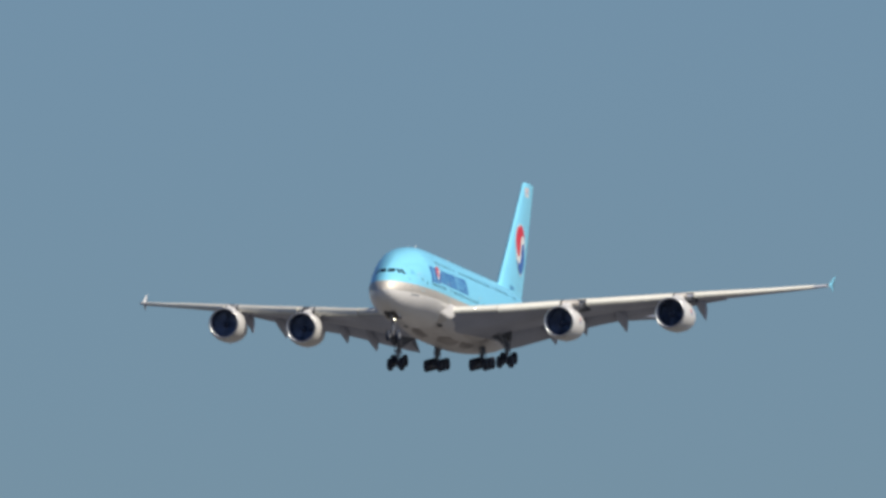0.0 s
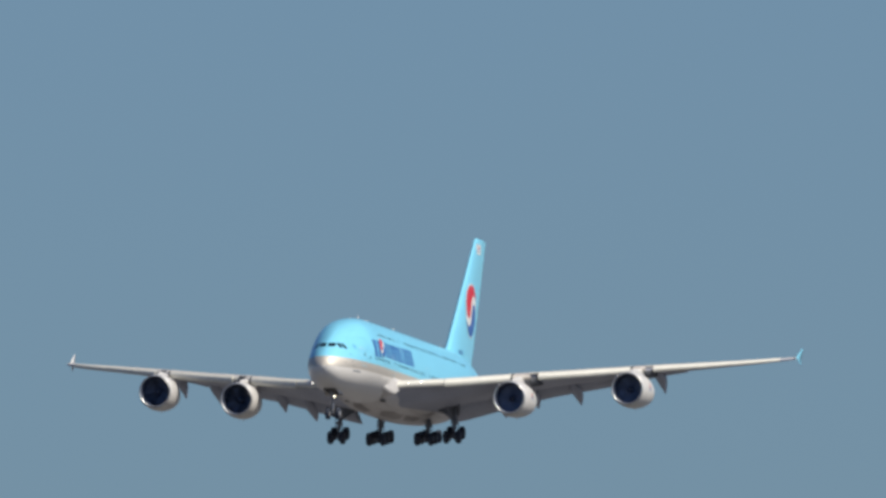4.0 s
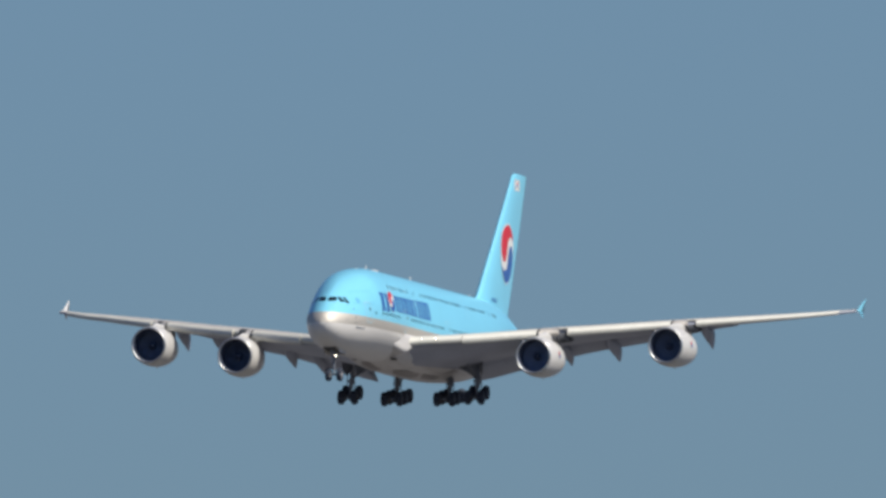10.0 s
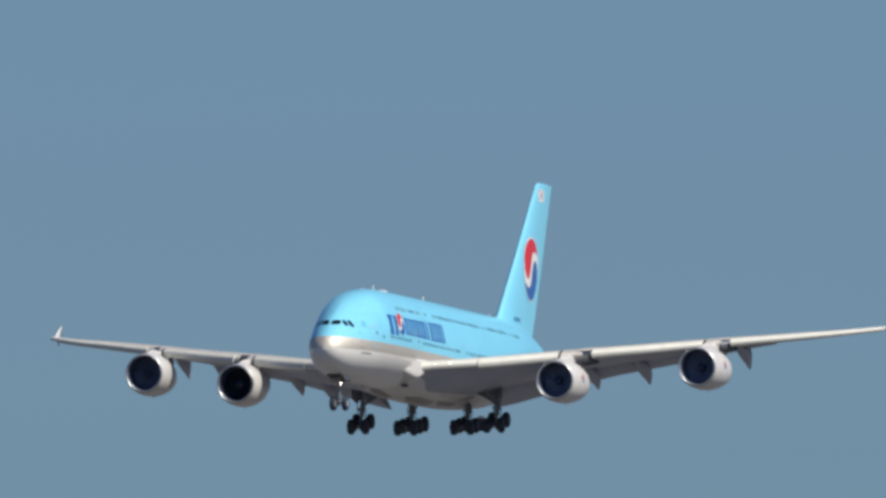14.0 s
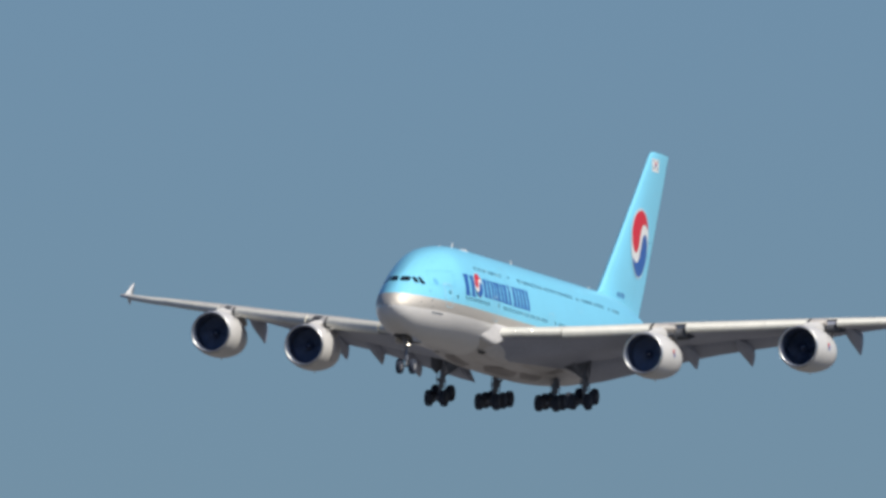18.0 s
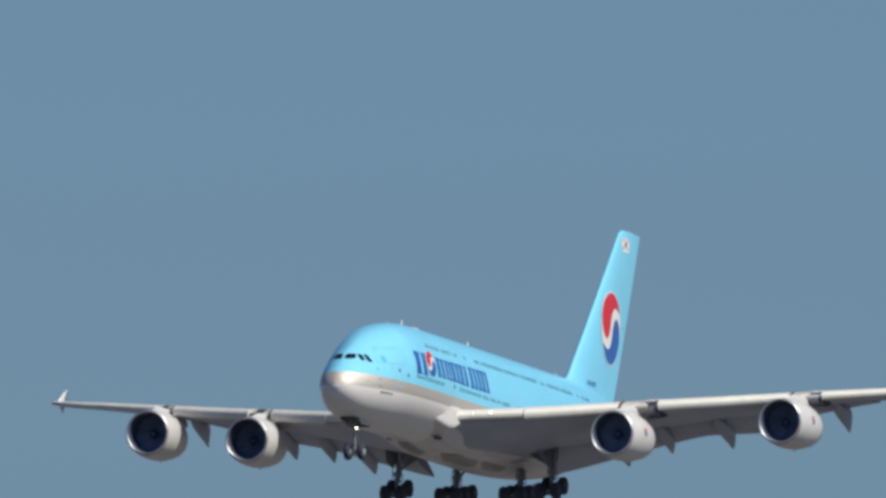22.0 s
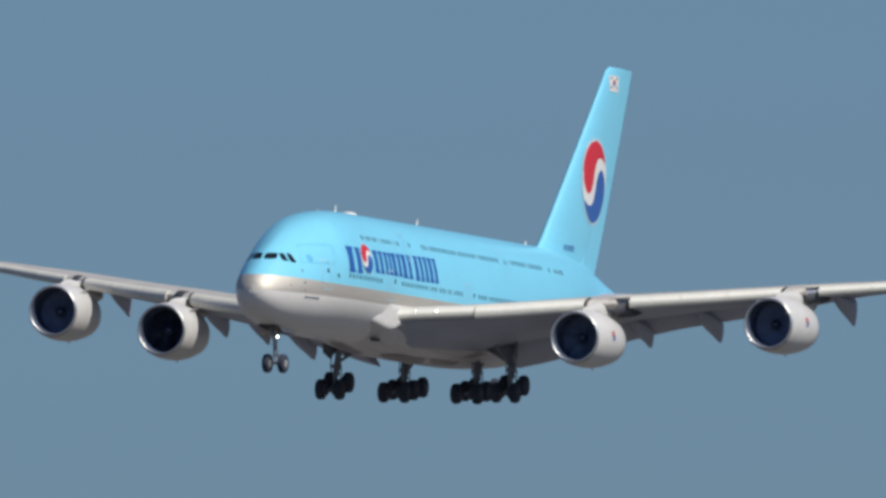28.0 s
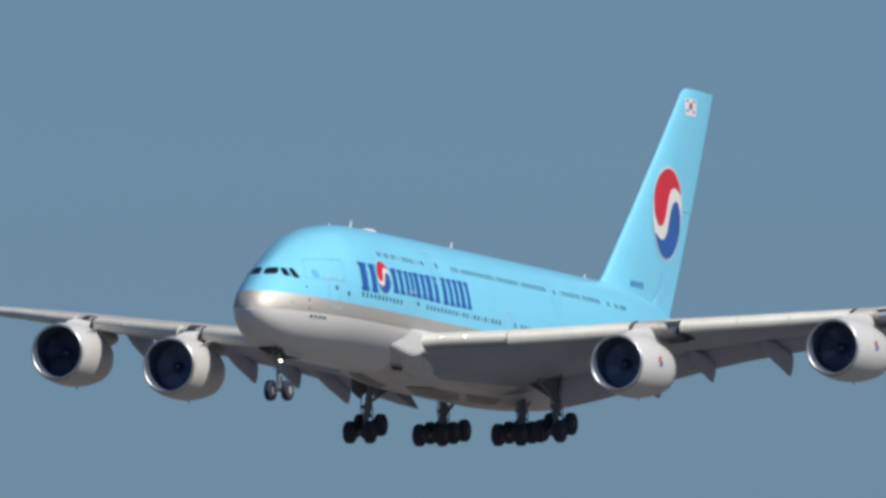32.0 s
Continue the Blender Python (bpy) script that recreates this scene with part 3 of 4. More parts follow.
            rings.append([o + Vector((-x * ln, q * .035, 0)) for x, q in ((0, 0), (.2, 1), (.6, .8), (1, 0), (.6, -.8), (.2, -1))])
        fence = part("tip_fence", loft(rings), WHITE, wing, "thin wing-tip fence, white inside and light blue outside")
        fence.data.materials.append(BLUE)
        for fc in fence.data.polygons:
            fc.material_index = 1 if fc.normal.y * sgn > .2 else 0
    # landing lights in the wing root
    for y, size in ((4.75, .04), (5.9, .06)):
        p = slat_ring(y, sgn, 0.0)[5]
        bm = bmesh.new()
        bmesh.ops.create_uvsphere(bm, u_segments=12, v_segments=8, radius=size)
        bmesh.ops.translate(bm, verts=bm.verts, vec=p + Vector((-.05, 0, 0)))
        part("landing_light", bm, LAMP, wing, "lit landing lamp in the wing root")

    # engines
    for ey, ef, ez in ENGINES:
        Y = sgn * ey
        squash = lambda f, s: 1.0 + (0.02 if s < 0 else 0.0) * abs(s)
        cowl = [(ef + .12, 1.735), (ef + .5, 1.81), (ef + 1.1, 1.885), (ef + 1.9, 1.92), (ef + 2.8, 1.9), (ef + 3.8, 1.8), (ef + 4.6, 1.66), (ef + 5.25, 1.52), (ef + 5.25, 1.43), (ef + 4.2, 1.47)]
        nac = part("engine_nacelle", loft(revolve(cowl, Y, ez, 48, squash, TOE[sgn], ef), cap=False), COWL, plane, "white turbofan nacelle under the wing")
        lip = [(ef + .12, 1.735)] + [(ef + .12 - .12 * math.sin(a), 1.65 + .085 * math.cos(a)) for a in (radians(20 * k) for k in range(1, 9))] + [(ef + .14, 1.564)]
        part("inlet_lip", loft(revolve(lip, Y, ez, 48), cap=False), LIP, nac, "polished metal intake lip")
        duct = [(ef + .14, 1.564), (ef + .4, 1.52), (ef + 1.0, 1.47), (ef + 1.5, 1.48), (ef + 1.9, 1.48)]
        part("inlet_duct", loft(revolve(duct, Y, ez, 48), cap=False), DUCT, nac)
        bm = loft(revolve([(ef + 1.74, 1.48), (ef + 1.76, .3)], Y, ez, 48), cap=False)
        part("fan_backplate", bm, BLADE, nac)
        for k in range(24):
            blade = new("fan_blade", BLADE_MESH)
            blade.parent, blade.location, blade.rotation_euler = nac, at(ef + 1.55, Y, ez), (k * math.tau / 24, 0, 0)
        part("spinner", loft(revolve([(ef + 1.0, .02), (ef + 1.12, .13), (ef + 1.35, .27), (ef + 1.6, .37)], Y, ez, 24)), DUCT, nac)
        # pale swirl on the spinner
        bm = bmesh.new()
        bmesh.ops.create_uvsphere(bm, u_segments=8, v_segments=6, radius=.045)
        bmesh.ops.translate(bm, verts=bm.verts, vec=at(ef + 1.15, Y + .14, ez + .04))
        part("spinner_mark", bm, MARK_WHITE, nac)
        core = [(ef + 3.6, 1.2), (ef + 4.6, 1.15), (ef + 5.6, 1.0), (ef + 6.6, .76), (ef + 6.9, .68)]
        part("core_cowl", loft(revolve(core, Y, ez, 32, None, TOE[sgn], ef)), COWL, nac)
        part("exhaust_cone", loft(revolve([(ef + 6.6, .45), (ef + 7.4, .3), (ef + 8.1, .05)], Y, ez, 24, None, TOE[sgn], ef)), EXHAUST, nac)
        # pylon from the cowl's crown up to the wing
        rings = []
        wl = straight(LEAD, ey)
        zt = lead_z(ey, sgn)
        for u, hw, z0, z1 in ((0, .05, ez + 1.85, ez + 1.95), (.18, .3, ez + 1.6, ez + 2.3), (.42, .42, ez + 1.2, zt - .15), (.6, .46, ez + .9, zt + .12), (.75, .4, ez + .7, zt - .15), (1.0, .12, zt - 1.1, zt - .6)):
            f = ef + 1.3 + u * (wl + 4.5 - ef - 1.3)
            rings.append([at(f, Y + hw * c * (1 if abs(s) < .9 else .4), (z0 + z1) / 2 + (z1 - z0) / 2 * s) for c, s in ((1, .6), (.6, 1), (-.6, 1), (-1, .6), (-1, -.6), (-.6, -1), (.6, -1), (1, -.6))])
        part("pylon_fairing", loft(rings[:4]), COWL, nac)
        part("pylon", loft(rings[3:]), PYLON, nac, "grimy grey-brown rear of the pylon")
        # drain mast below
        rings = []
        for u in (0, .5, 1):
            o = at(ef + 3.0 + .25 * u, Y + TOE[sgn] * 3, ez - 1.85 - .2 * u)
            rings.append([o + Vector((-x * .4 * (1 - .5 * u), q * .04, 0)) for x, q in ((0, 0), (.3, 1), (1, 0), (.3, -1))])
        part("drain_mast", loft(rings), COWL, nac)
        # strake on the inboard side
        s1 = -1 if sgn > 0 else 1
        pc = [at(ef + 1.3, Y + s1 * 1.42, ez + 1.35), at(ef + 2.5, Y + s1 * 1.42, ez + 1.38), at(ef + 2.5, Y + s1 * 1.75, ez + 1.72), at(ef + 1.9, Y + s1 * 1.6, ez + 1.55)]
        part("strake", panel(pc, .03, (0, .7, -.7)), COWL, nac, smooth=False)

# ---- tail ----
def fin_ring(z, f0, f1, t, n=12, x0=0.0, x1=1.0):
    c = f1 - f0
    xs = [x0 + (x1 - x0) * (0.5 - 0.5 * math.cos(math.pi * k / n)) for k in range(n + 1)]
    return [at(f0 + x * c, foil(x) * t * c, z) for x in xs] + [at(f0 + x * c, -foil(x) * t * c, z) for x in reversed(xs)]


FIN = [(8.8, 52.8, 65.6), (10.3, 53.7, 66.3), (10.9, 54.6, 66.55), (11.6, 55.5, 66.95), (13, 56.8, 67.5), (16, 59.65, 68.75), (20, 63.35, 70.35), (23.2, 66.25, 71.6), (23.8, 66.75, 71.85), (24.1, 67.4, 71.9)]
rings = [fin_ring(z, a, b, .1, 14, 0, .7) for z, a, b in FIN]
fin = part("fin", loft(rings), BLUE, plane, "tall light blue tail fin with a round red and blue emblem")
for z0, z1 in ((9.0, 16.4), (16.42, 24.08)):
    rr = []
    for i in range(5):
        z = z0 + (z1 - z0) * i / 4
        a, b = straight([(q[0], q[1]) for q in FIN], z), straight([(q[0], q[2]) for q in FIN], z)
        rr.append(fin_ring(z, a, b, .1, 8, .7005, 1.0))
    part("rudder", loft(rr), BLUE, fin)
for sgn in (1, -1):
    rings = []
    for i in range(7):
        u = i / 6
        y, f0, f1, z = .6 + 14.6 * u, 60.8 + 8.6 * u, 69.3 + 3.2 * u, 7.9 + .8 * u
        c = f1 - f0
        xs = [0.5 - 0.5 * math.cos(math.pi * k / 10) for k in range(11)]
        rings.append([at(f0 + x * c, sgn * y, z + foil(x) * .1 * c) for x in xs] + [at(f0 + x * c, sgn * y, z - foil(x) * .1 * c) for x in reversed(xs)])
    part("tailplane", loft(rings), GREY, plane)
part("tail_cone", loft(revolve([(70.3, .42), (71.2, .38), (72.0, .3), (72.3, .12)], 0, 8.15, 20)), WHITE, plane)


# ---- markings, windows and doors on the body ----
def cut_polygon(outline, step):
    """A flat polygon cut by a grid, so that it can be bent onto a curved skin."""
    bm = bmesh.new()
    bm.faces.new([bm.verts.new((u, v, 0)) for u, v in outline])
    us, vs = [p[0] for p in outline], [p[1] for p in outline]
    for k, (lo, hi) in enumerate(((min(us), max(us)), (min(vs), max(vs)))):
        c = lo + step
        while c < hi:
            co, no = [0, 0, 0], [0, 0, 0]
            co[k], no[k] = c, 1
            bmesh.ops.bisect_plane(bm, geom=bm.verts[:] + bm.edges[:] + bm.faces[:], plane_co=co, plane_no=no)
            c += step
    return bm


def decal(name, outline, step, where, material, parent, label=""):
    """A thin painted shape. where: maps (u, v) to a place on the skin."""
    bm = cut_polygon(outline, step)
    for v in bm.verts:
        v.co = where(v.co.x, v.co.y)
    return part(name, bm, material, parent, label)


def body_place(lift, sgn=1):
    return lambda f, z: skin_point(f, z, sgn, lift)


def circle(r, n=40, squeeze=1.0):
    return [(r * squeeze * math.cos(k * math.tau / n), r * math.sin(k * math.tau / n)) for k in range(n)]


def lobe():
    """Upper comma of the round emblem, in a unit disc."""
    pts = [(.985 * math.cos(radians(a)), .985 * math.sin(radians(a))) for a in range(28, 172, 8)]
    pts += [(-.93, .0), (-.83, -.16), (-.66, -.29), (-.46, -.31), (-.28, -.22), (-.16, -.04), (-.08, .18), (.02, .4), (.18, .55), (.4, .6), (.63, .55)]
    return pts


def emblem(place_at, r, parent, squeeze=1.0, step=.4, name="emblem"):
    """place_at(u, v, lift): the skin round the emblem's middle."""
    disc = decal(name, circle(r * 1.06, 40, squeeze), step, lambda u, v: place_at(u, v, .02), RIM, parent, "round emblem in red, white and blue")
    decal("emblem_field", circle(r, 40, squeeze), step, lambda u, v: place_at(u, v, .035), MARK_WHITE, disc)
    top = [(u * r * squeeze, v * r) for u, v in lobe()]
    decal("emblem_red", top, step, lambda u, v: place_at(u, v, .05), MARK_RED, disc)
    decal("emblem_blue", [(-u, -v) for u, v in top], step, lambda u, v: place_at(u, v, .05), MARK_BLUE, disc)


def fin_skin(f, z, lift):
    a, b = straight([(q[0], q[1]) for q in FIN], z), straight([(q[0], q[2]) for q in FIN], z)
    x = min(1, max(0, (f - a) / (b - a)))
    return at(f, foil(x) * .1 * (b - a) + lift, z)


emblem(lambda u, v, h: fin_skin(64.35 + u, 16.03 + v, h), 2.85, fin, .88)
emblem(lambda u, v, h: skin_point(13.62 + u, 7.72 + v, 1, h), .98, fuselage, 1.0, .3)

# wordmark as plain blue blocks
for f0, f1, z0, z1 in ((10.25, 12.6, 6.78, 8.4), (14.95, 16.7, 7.0, 8.4), (16.95, 18.3, 7.02, 8.4), (18.4, 20.1, 7.0, 8.42), (20.25, 22.1, 6.96, 8.44), (22.6, 24.3, 6.94, 8.5), (24.5, 25.15, 6.96, 8.52), (25.35, 26.95, 6.96, 8.52)):
    w, z0 = f1 - f0, z0 - .12
    stems = [(f0, f1)] if w < .8 else [(f0, f0 + .46 * w), (f0 + .6 * w, f1 - .02 * w)]
    for a, b in stems:
        e, q = (b - a) * .12, .14
        decal("wordmark_bar", [(a, z0), (b, z0), (b, z0 + q), (b - e, z0 + 2 * q), (b - e, z1 - 2 * q), (b, z1 - q), (b, z1), (a, z1), (a, z1 - q), (a + e, z1 - 2 * q), (a + e, z0 + 2 * q), (a, z0 + q)],
              .3, body_place(.02), MARK_BLUE, fuselage)
# small markings that cannot be read
for k in range(4):
    f = 4.68 + .43 * k
    decal("marking_bar", [(f, 4.54), (f + .28, 4.54), (f + .28, 4.68), (f, 4.68)], .3, body_place(.02), MARK_DARK, fuselage)
for k in range(5):
    f = 58.35 + .45 * k
    decal("marking_bar", [(f, 11.0), (f + .22, 11.0), (f + .26, 11.4), (f + .04, 11.4)], .4, lambda f, z: fin_skin(f, z, .02), MARK_BLUE, fin)
# flag on the fin: white field, round centre, dark corner bars
FLAG = decal("flag", [(66.92, 22.42), (68.68, 22.42), (68.68, 23.5), (66.92, 23.5)], .4, lambda f, z: fin_skin(f, z, .02), MARK_WHITE, fin, "small white flag panel")
half = [(.24 * math.cos(radians(a)), .24 * math.sin(radians(a))) for a in range(0, 181, 15)]
decal("flag_disc_red", [(67.76 + u, 23.02 + v) for u, v in half], .3, lambda f, z: fin_skin(f, z, .035), MARK_RED, FLAG)
decal("flag_disc_blue", [(67.76 - u, 23.02 - v) for u, v in half], .3, lambda f, z: fin_skin(f, z, .035), MARK_BLUE, FLAG)
for du, dv in ((-.5, .32), (.5, .32), (-.5, -.32), (.5, -.32)):
    decal("flag_bar", [(67.76 + du - .12, 23.02 + dv - .08), (67.76 + du + .12, 23.02 + dv - .08), (67.76 + du + .12, 23.02 + dv + .08), (67.76 + du - .12, 23.02 + dv + .08)], .3, lambda f, z: fin_skin(f, z, .035), MARK_DARK, FLAG)

# cabin windows
WINDOW_ROWS = [(6.4, 10.4, 16.0), (6.42, 20.0, 31.2), (6.42, 34.6, 50.4), (9.17, 14.0, 20.7), (9.2, 25.4, 39.7), (9.2, 42.2, 48.3), (9.14, 51.2, 52.7)]
for z, a, b in WINDOW_ROWS:
    n = round((b - a) / .56)
    for k in range(n + 1):
        f = a + (b - a) * k / n
        for sgn in (1, -1):
            shut = random.random() < .22
            decal("cabin_window", rounded(f, z, .22, .32, .08, 2), 1, body_place(.012, sgn), SHADE if shut else CABIN, fuselage, "cabin window with its blind down" if shut else "")
# singles by the doors
for f, z in ((8.65, 6.3), (7.4, 6.55), (18.6, 6.5), (33.6, 6.45), (22.9, 9.2), (41.2, 9.15), (49.9, 9.15)):
    decal("cabin_window", rounded(f, z, .2, .3, .08, 2), 1, body_place(.022), CABIN, fuselage)


def outline_frame(f, z, w, h, r, width, sgn):
    """A thin raised frame round a door, bent onto the skin."""
    def dense(pts):
        out = []
        for (a, b), (c, d) in zip(pts, pts[1:] + pts[:1]):
            n = max(1, round(math.hypot(c - a, d - b) / .12))
            out += [(a + (c - a) * k / n, b + (d - b) * k / n) for k in range(n)]
        return out
    outer = dense(rounded(f, z, w, h, r))
    k, m = 1 - 2 * width / w, 1 - 2 * width / h
    bm = bmesh.new()
    vo = [bm.verts.new(skin_point(u, v, sgn, .022)) for u, v in outer]
    vi = [bm.verts.new(skin_point(f + (u - f) * k, z + (v - z) * m, sgn, .022)) for u, v in outer]
    for q in range(len(vo)):
        bm.faces.new((vo[q], vo[(q + 1) % len(vo)], vi[(q + 1) % len(vi)], vi[q]))
    return bm


for f, z, w, h in ((7.2, 6.25, 1.15, 2.0), (17.85, 6.15, 1.15, 2.1), (32.6, 6.15, 1.15, 2.1), (51.6, 6.3, 1.15, 2.1), (22.2, 9.0, 1.1, 1.95), (41.0, 9.0, 1.1, 1.95)):
    for sgn in (1, -1):
        part("cabin_door", outline_frame(f, z, w, h, .25, .06, sgn), RIM if z < 8 else DOOR_LINE, fuselage, "closed door with a pale painted outline")
# hatch outline and sensors on the nose
HATCH = [(5.6, 8.15), (8.6, 8.35), (8.35, 7.05), (4.9, 6.95)]
for (a, b), (c, d) in zip(HATCH, HATCH[1:] + HATCH[:1]):
    bm = bmesh.new()
    row = []
    for k in range(21):
        u, v = a + (c - a) * k / 20, b + (d - b) * k / 20
        row.append((bm.verts.new(skin_point(u, v, 1, .018)), bm.verts.new(skin_point(u + .035 * abs(d - b), v + .035 * (abs(c - a) > 1), 1, .018))))
    for p, q in zip(row, row[1:]):
        bm.faces.new((p[0], q[0], q[1], p[1]))
    part("nose_hatch_seam", bm, SEAM, fuselage)


def nose_point(y, z, lift):
    lo, hi = NOSE + .001, 12.0
    for _ in range(50):
        m = (lo + hi) / 2
        top, low, half, mid = section(m)
        if z < top and side(m, z) > abs(y):
            hi = m
        else:
            lo = m
    return at(hi - lift * .8, y + math.copysign(lift * .4, y), z + lift * .5)


PANES = [((.08, 7.0), (.88, 7.06), (.76, 7.48), (.1, 7.43)), ((1.18, 6.99), (1.48, 6.93), (1.05, 7.47), (.8, 7.47)), ((1.62, 6.87), (1.84, 6.9), (1.34, 7.48), (1.14, 7.49))]
for pane in PANES:
    for sgn in (1, -1):
        bm = bmesh.new()
        a, b, c, d = [Vector(p) for p in pane]
        grid = []
        for i in range(7):
            row = []
            for j in range(6):
                u, v = i / 3 - 1, j / 2.5 - 1
                # rounded corners
                u, v = u * math.sqrt(1 - .22 * v ** 4), v * math.sqrt(1 - .22 * u ** 4)
                p = a.lerp(b, (u + 1) / 2).lerp(d.lerp(c, (u + 1) / 2), (v + 1) / 2)
                row.append(bm.verts.new(nose_point(sgn * p.x, p.y, .03)))
            grid.append(row)
        for i in range(6):
            for j in range(5):
                bm.faces.new((grid[i][j], grid[i + 1][j], grid[i + 1][j + 1], grid[i][j + 1]))
        part("cockpit_window", bm, GLASS, fuselage, "dark cockpit pane")

# probes, ports and a round badge on the nose
for f, z, r in ((4.64, 6.38, .07), (4.6, 5.58, .07), (4.57, 5.07, .06), (3.17, 5.32, .05)):
    decal("air_data_probe", [(f + u, z + v) for u, v in circle(r, 12)], .3, body_place(.02), MARK_DARK, fuselage)
decal("round_badge", [(5.87 + u, 7.29 + v) for u, v in circle(.26, 20)], .3, body_place(.015), BADGE, fuselage, "small round badge in a deeper blue")

# crown antennas
def blade_antenna(f, h, lean=.35, length=.5):
    z = section(f)[0] - .05
    rings = []
    for i in range(4):
        u = i / 3
        ln = length * (1 - .45 * u)
        c = at(f + lean * u * h, 0, z + h * u)
        rings.append([c + Vector((-x * ln, s * .035 * (1 - u * .4), 0)) for x, s in ((0, 0), (.3, 1), (1, 0), (.3, -1))])
    part("blade_antenna", loft(rings), WHITE, fuselage, "small white blade antenna")


blade_antenna(15.9, .5)
blade_antenna(31.4, .5)
blade_antenna(12.7, .16, .2, .3)
blade_antenna(52.3, .3)
rings = []
for i in range(9):
    u = i / 8
    r = math.sin(math.pi * min(.98, max(.02, u))) ** .6
    c = at(17.7 + 2.0 * u, 0, 10.92)
    rings.append([c + Vector((0, math.cos(a) * .5 * r, math.sin(a) * .24 * r)) for a in (j * math.tau / 16 for j in range(16))])
part("antenna_dome", loft(rings), WHITE, fuselage, "flat white antenna dome on the crown")


def belly_patch(outline, lift):
    """A shape laid on the underside of the belly fairing. outline: (f, y)."""
    bm = cut_polygon(outline, .35)
    for v in bm.verts:
        f, y = v.co.x, v.co.y
        k = lerp_table(BELLY_TAB, f)
        half, low = 2.45 + 1.85 * k, 2.85 - 1.12 * k
        u = min(.999, abs(y) / half) ** (1 / .95)
        v.co = at(f, y, 3.75 - (3.75 - low) * math.sqrt(1 - u * u) - lift)
    return bm


def ragged(outline, amp, n=5):
    """An outline with uneven edges."""
    out = []
    for (a, b), (c, d) in zip(outline, outline[1:] + outline[:1]):
        for k in range(n):
            u = k / n
            q = noise.noise_vector((a + (c - a) * u, b + (d - b) * u, 3.7))
            out.append((a + (c - a) * u + q.x * amp * 2.5, b + (d - b) * u + q.y * amp))
    return out


# inlets are flat: the shade inside them is painted on as dark patches
part("air_inlet", belly_patch([(17.95, 2.14), (18.85, 2.55), (19.2, 2.32), (18.65, 1.94)], .1), DARK_FILL, plane, "dark patch painted for the shade inside an air inlet")
part("air_inlet", belly_patch([(17.5, -1.62), (17.6, -1.15), (18.5, -1.4), (18.6, -1.85)], .04), DARK_FILL, plane, "dark patch painted for the shade inside an air inlet")
for outline, lift in (([(22.9, .95), (25, 1.8), (29.5, 1.8), (31.4, 1.0), (31.3, .15), (26.5, -.05)], .03),
                      ([(17.2, -.3), (19.7, -.1), (22, 0), (24.1, -1.1), (22, -1.4), (19.6, -1.3)], .03),
                      ([(29.7, 2.06), (34.4, 2.33), (36.2, 1.1), (33.6, .7), (31.8, 1.3)], .02),
                      ([(33.5, 3.0), (35.5, 3.2), (36.5, 3.6), (34, 3.7)], .02)):
    part("stained_panel", belly_patch(ragged(outline, .16), lift), STAIN, plane, "brown-stained belly panel")

# emblem on the outer cowls facing port
for ey, ef, ez in ENGINES:
    def cowl_place(u, v, h, ey=ey, ef=ef, ez=ez):
        a = (v + .25) / 1.95
        r = 1.92 + h
        return at(ef + 2.25 + u, ey + TOE[1] * 2.25 + r * math.cos(a), ez + r * math.sin(a))
    top = [(u * .28, v * .34) for u, v in lobe()]
    decal("cowl_emblem_red", top, .2, lambda u, v: cowl_place(u, v, .02), MARK_RED, plane)
    decal("cowl_emblem_blue", [(-u, -v) for u, v in top], .2, lambda u, v: cowl_place(u, v, .02), MARK_BLUE, plane)


# ---- landing gear ----
def wheel(f, y, z, r, w, parent, rim):
    """Tyre and hub on an axle across the flight direction."""
    prof = [(.5, .42), (.5, .62), (.48, .8), (.42, .92), (.3, .985), (.12, 1.0), (-.12, 1.0), (-.3, .985), (-.42, .92), (-.48, .8), (-.5, .62), (-.5, .42)]
    rings = []
    for dy, k in prof:
        rings.append([at(f + r * k * math.cos(a), y + dy * w, z + r * k * math.sin(a)) for a in (j * math.tau / 24 for j in range(24))])
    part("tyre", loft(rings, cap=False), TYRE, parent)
    hp = [(.52, .05), (.53, .2), (.49, .3), (.47, .56), (-.47, .56), (-.49, .3), (-.53, .2), (-.52, .05)]
    rings = [[at(f + r * k * math.cos(a), y + dy * w, z + r * k * math.sin(a)) for a in (j * math.tau / 20 for j in range(20))] for dy, k in hp]
    part("wheel_hub", loft(rings), rim, parent)


# nose gear
leg = part("nose_gear", tube(at(5.65, 0, 3.2), at(5.82, 0, .6), .15, .13), STEEL, plane, "steel nose gear leg with two wheels")
part("piston", tube(at(5.82, 0, .8), at(5.9, 0, .18), .09), HUB, leg)
part("axle", tube(at(5.9, -.62, .18), at(5.9, .62, .18), .08), STEEL, leg)
part("drag_brace", tube(at(5.75, .0, 1.5), at(4.2, 0, 2.9), .08), STEEL, leg)
part("torque_link", panel([at(5.95, -.1, 1.1), at(5.95, .1, 1.1), at(6.35, .05, .65), at(6.35, -.05, .65)], .05, (-1, 0, .6)), STEEL, leg, smooth=False)
for y in (-.56, .56):
    wheel(5.9, y, .18, .635, .45, leg, HUB)
for y, dz in ((-.16, 0), (.16, 0), (0, .5)):
    bm = bmesh.new()
    bmesh.ops.create_uvsphere(bm, u_segments=12, v_segments=8, radius=.07)
    bmesh.ops.translate(bm, verts=bm.verts, vec=at(5.5, y + (.24 if dz else 0), 1.45 + dz))
    part("taxi_light", bm, LAMP if dz else HUB, leg, "lit lamp on the nose gear leg" if dz else "")
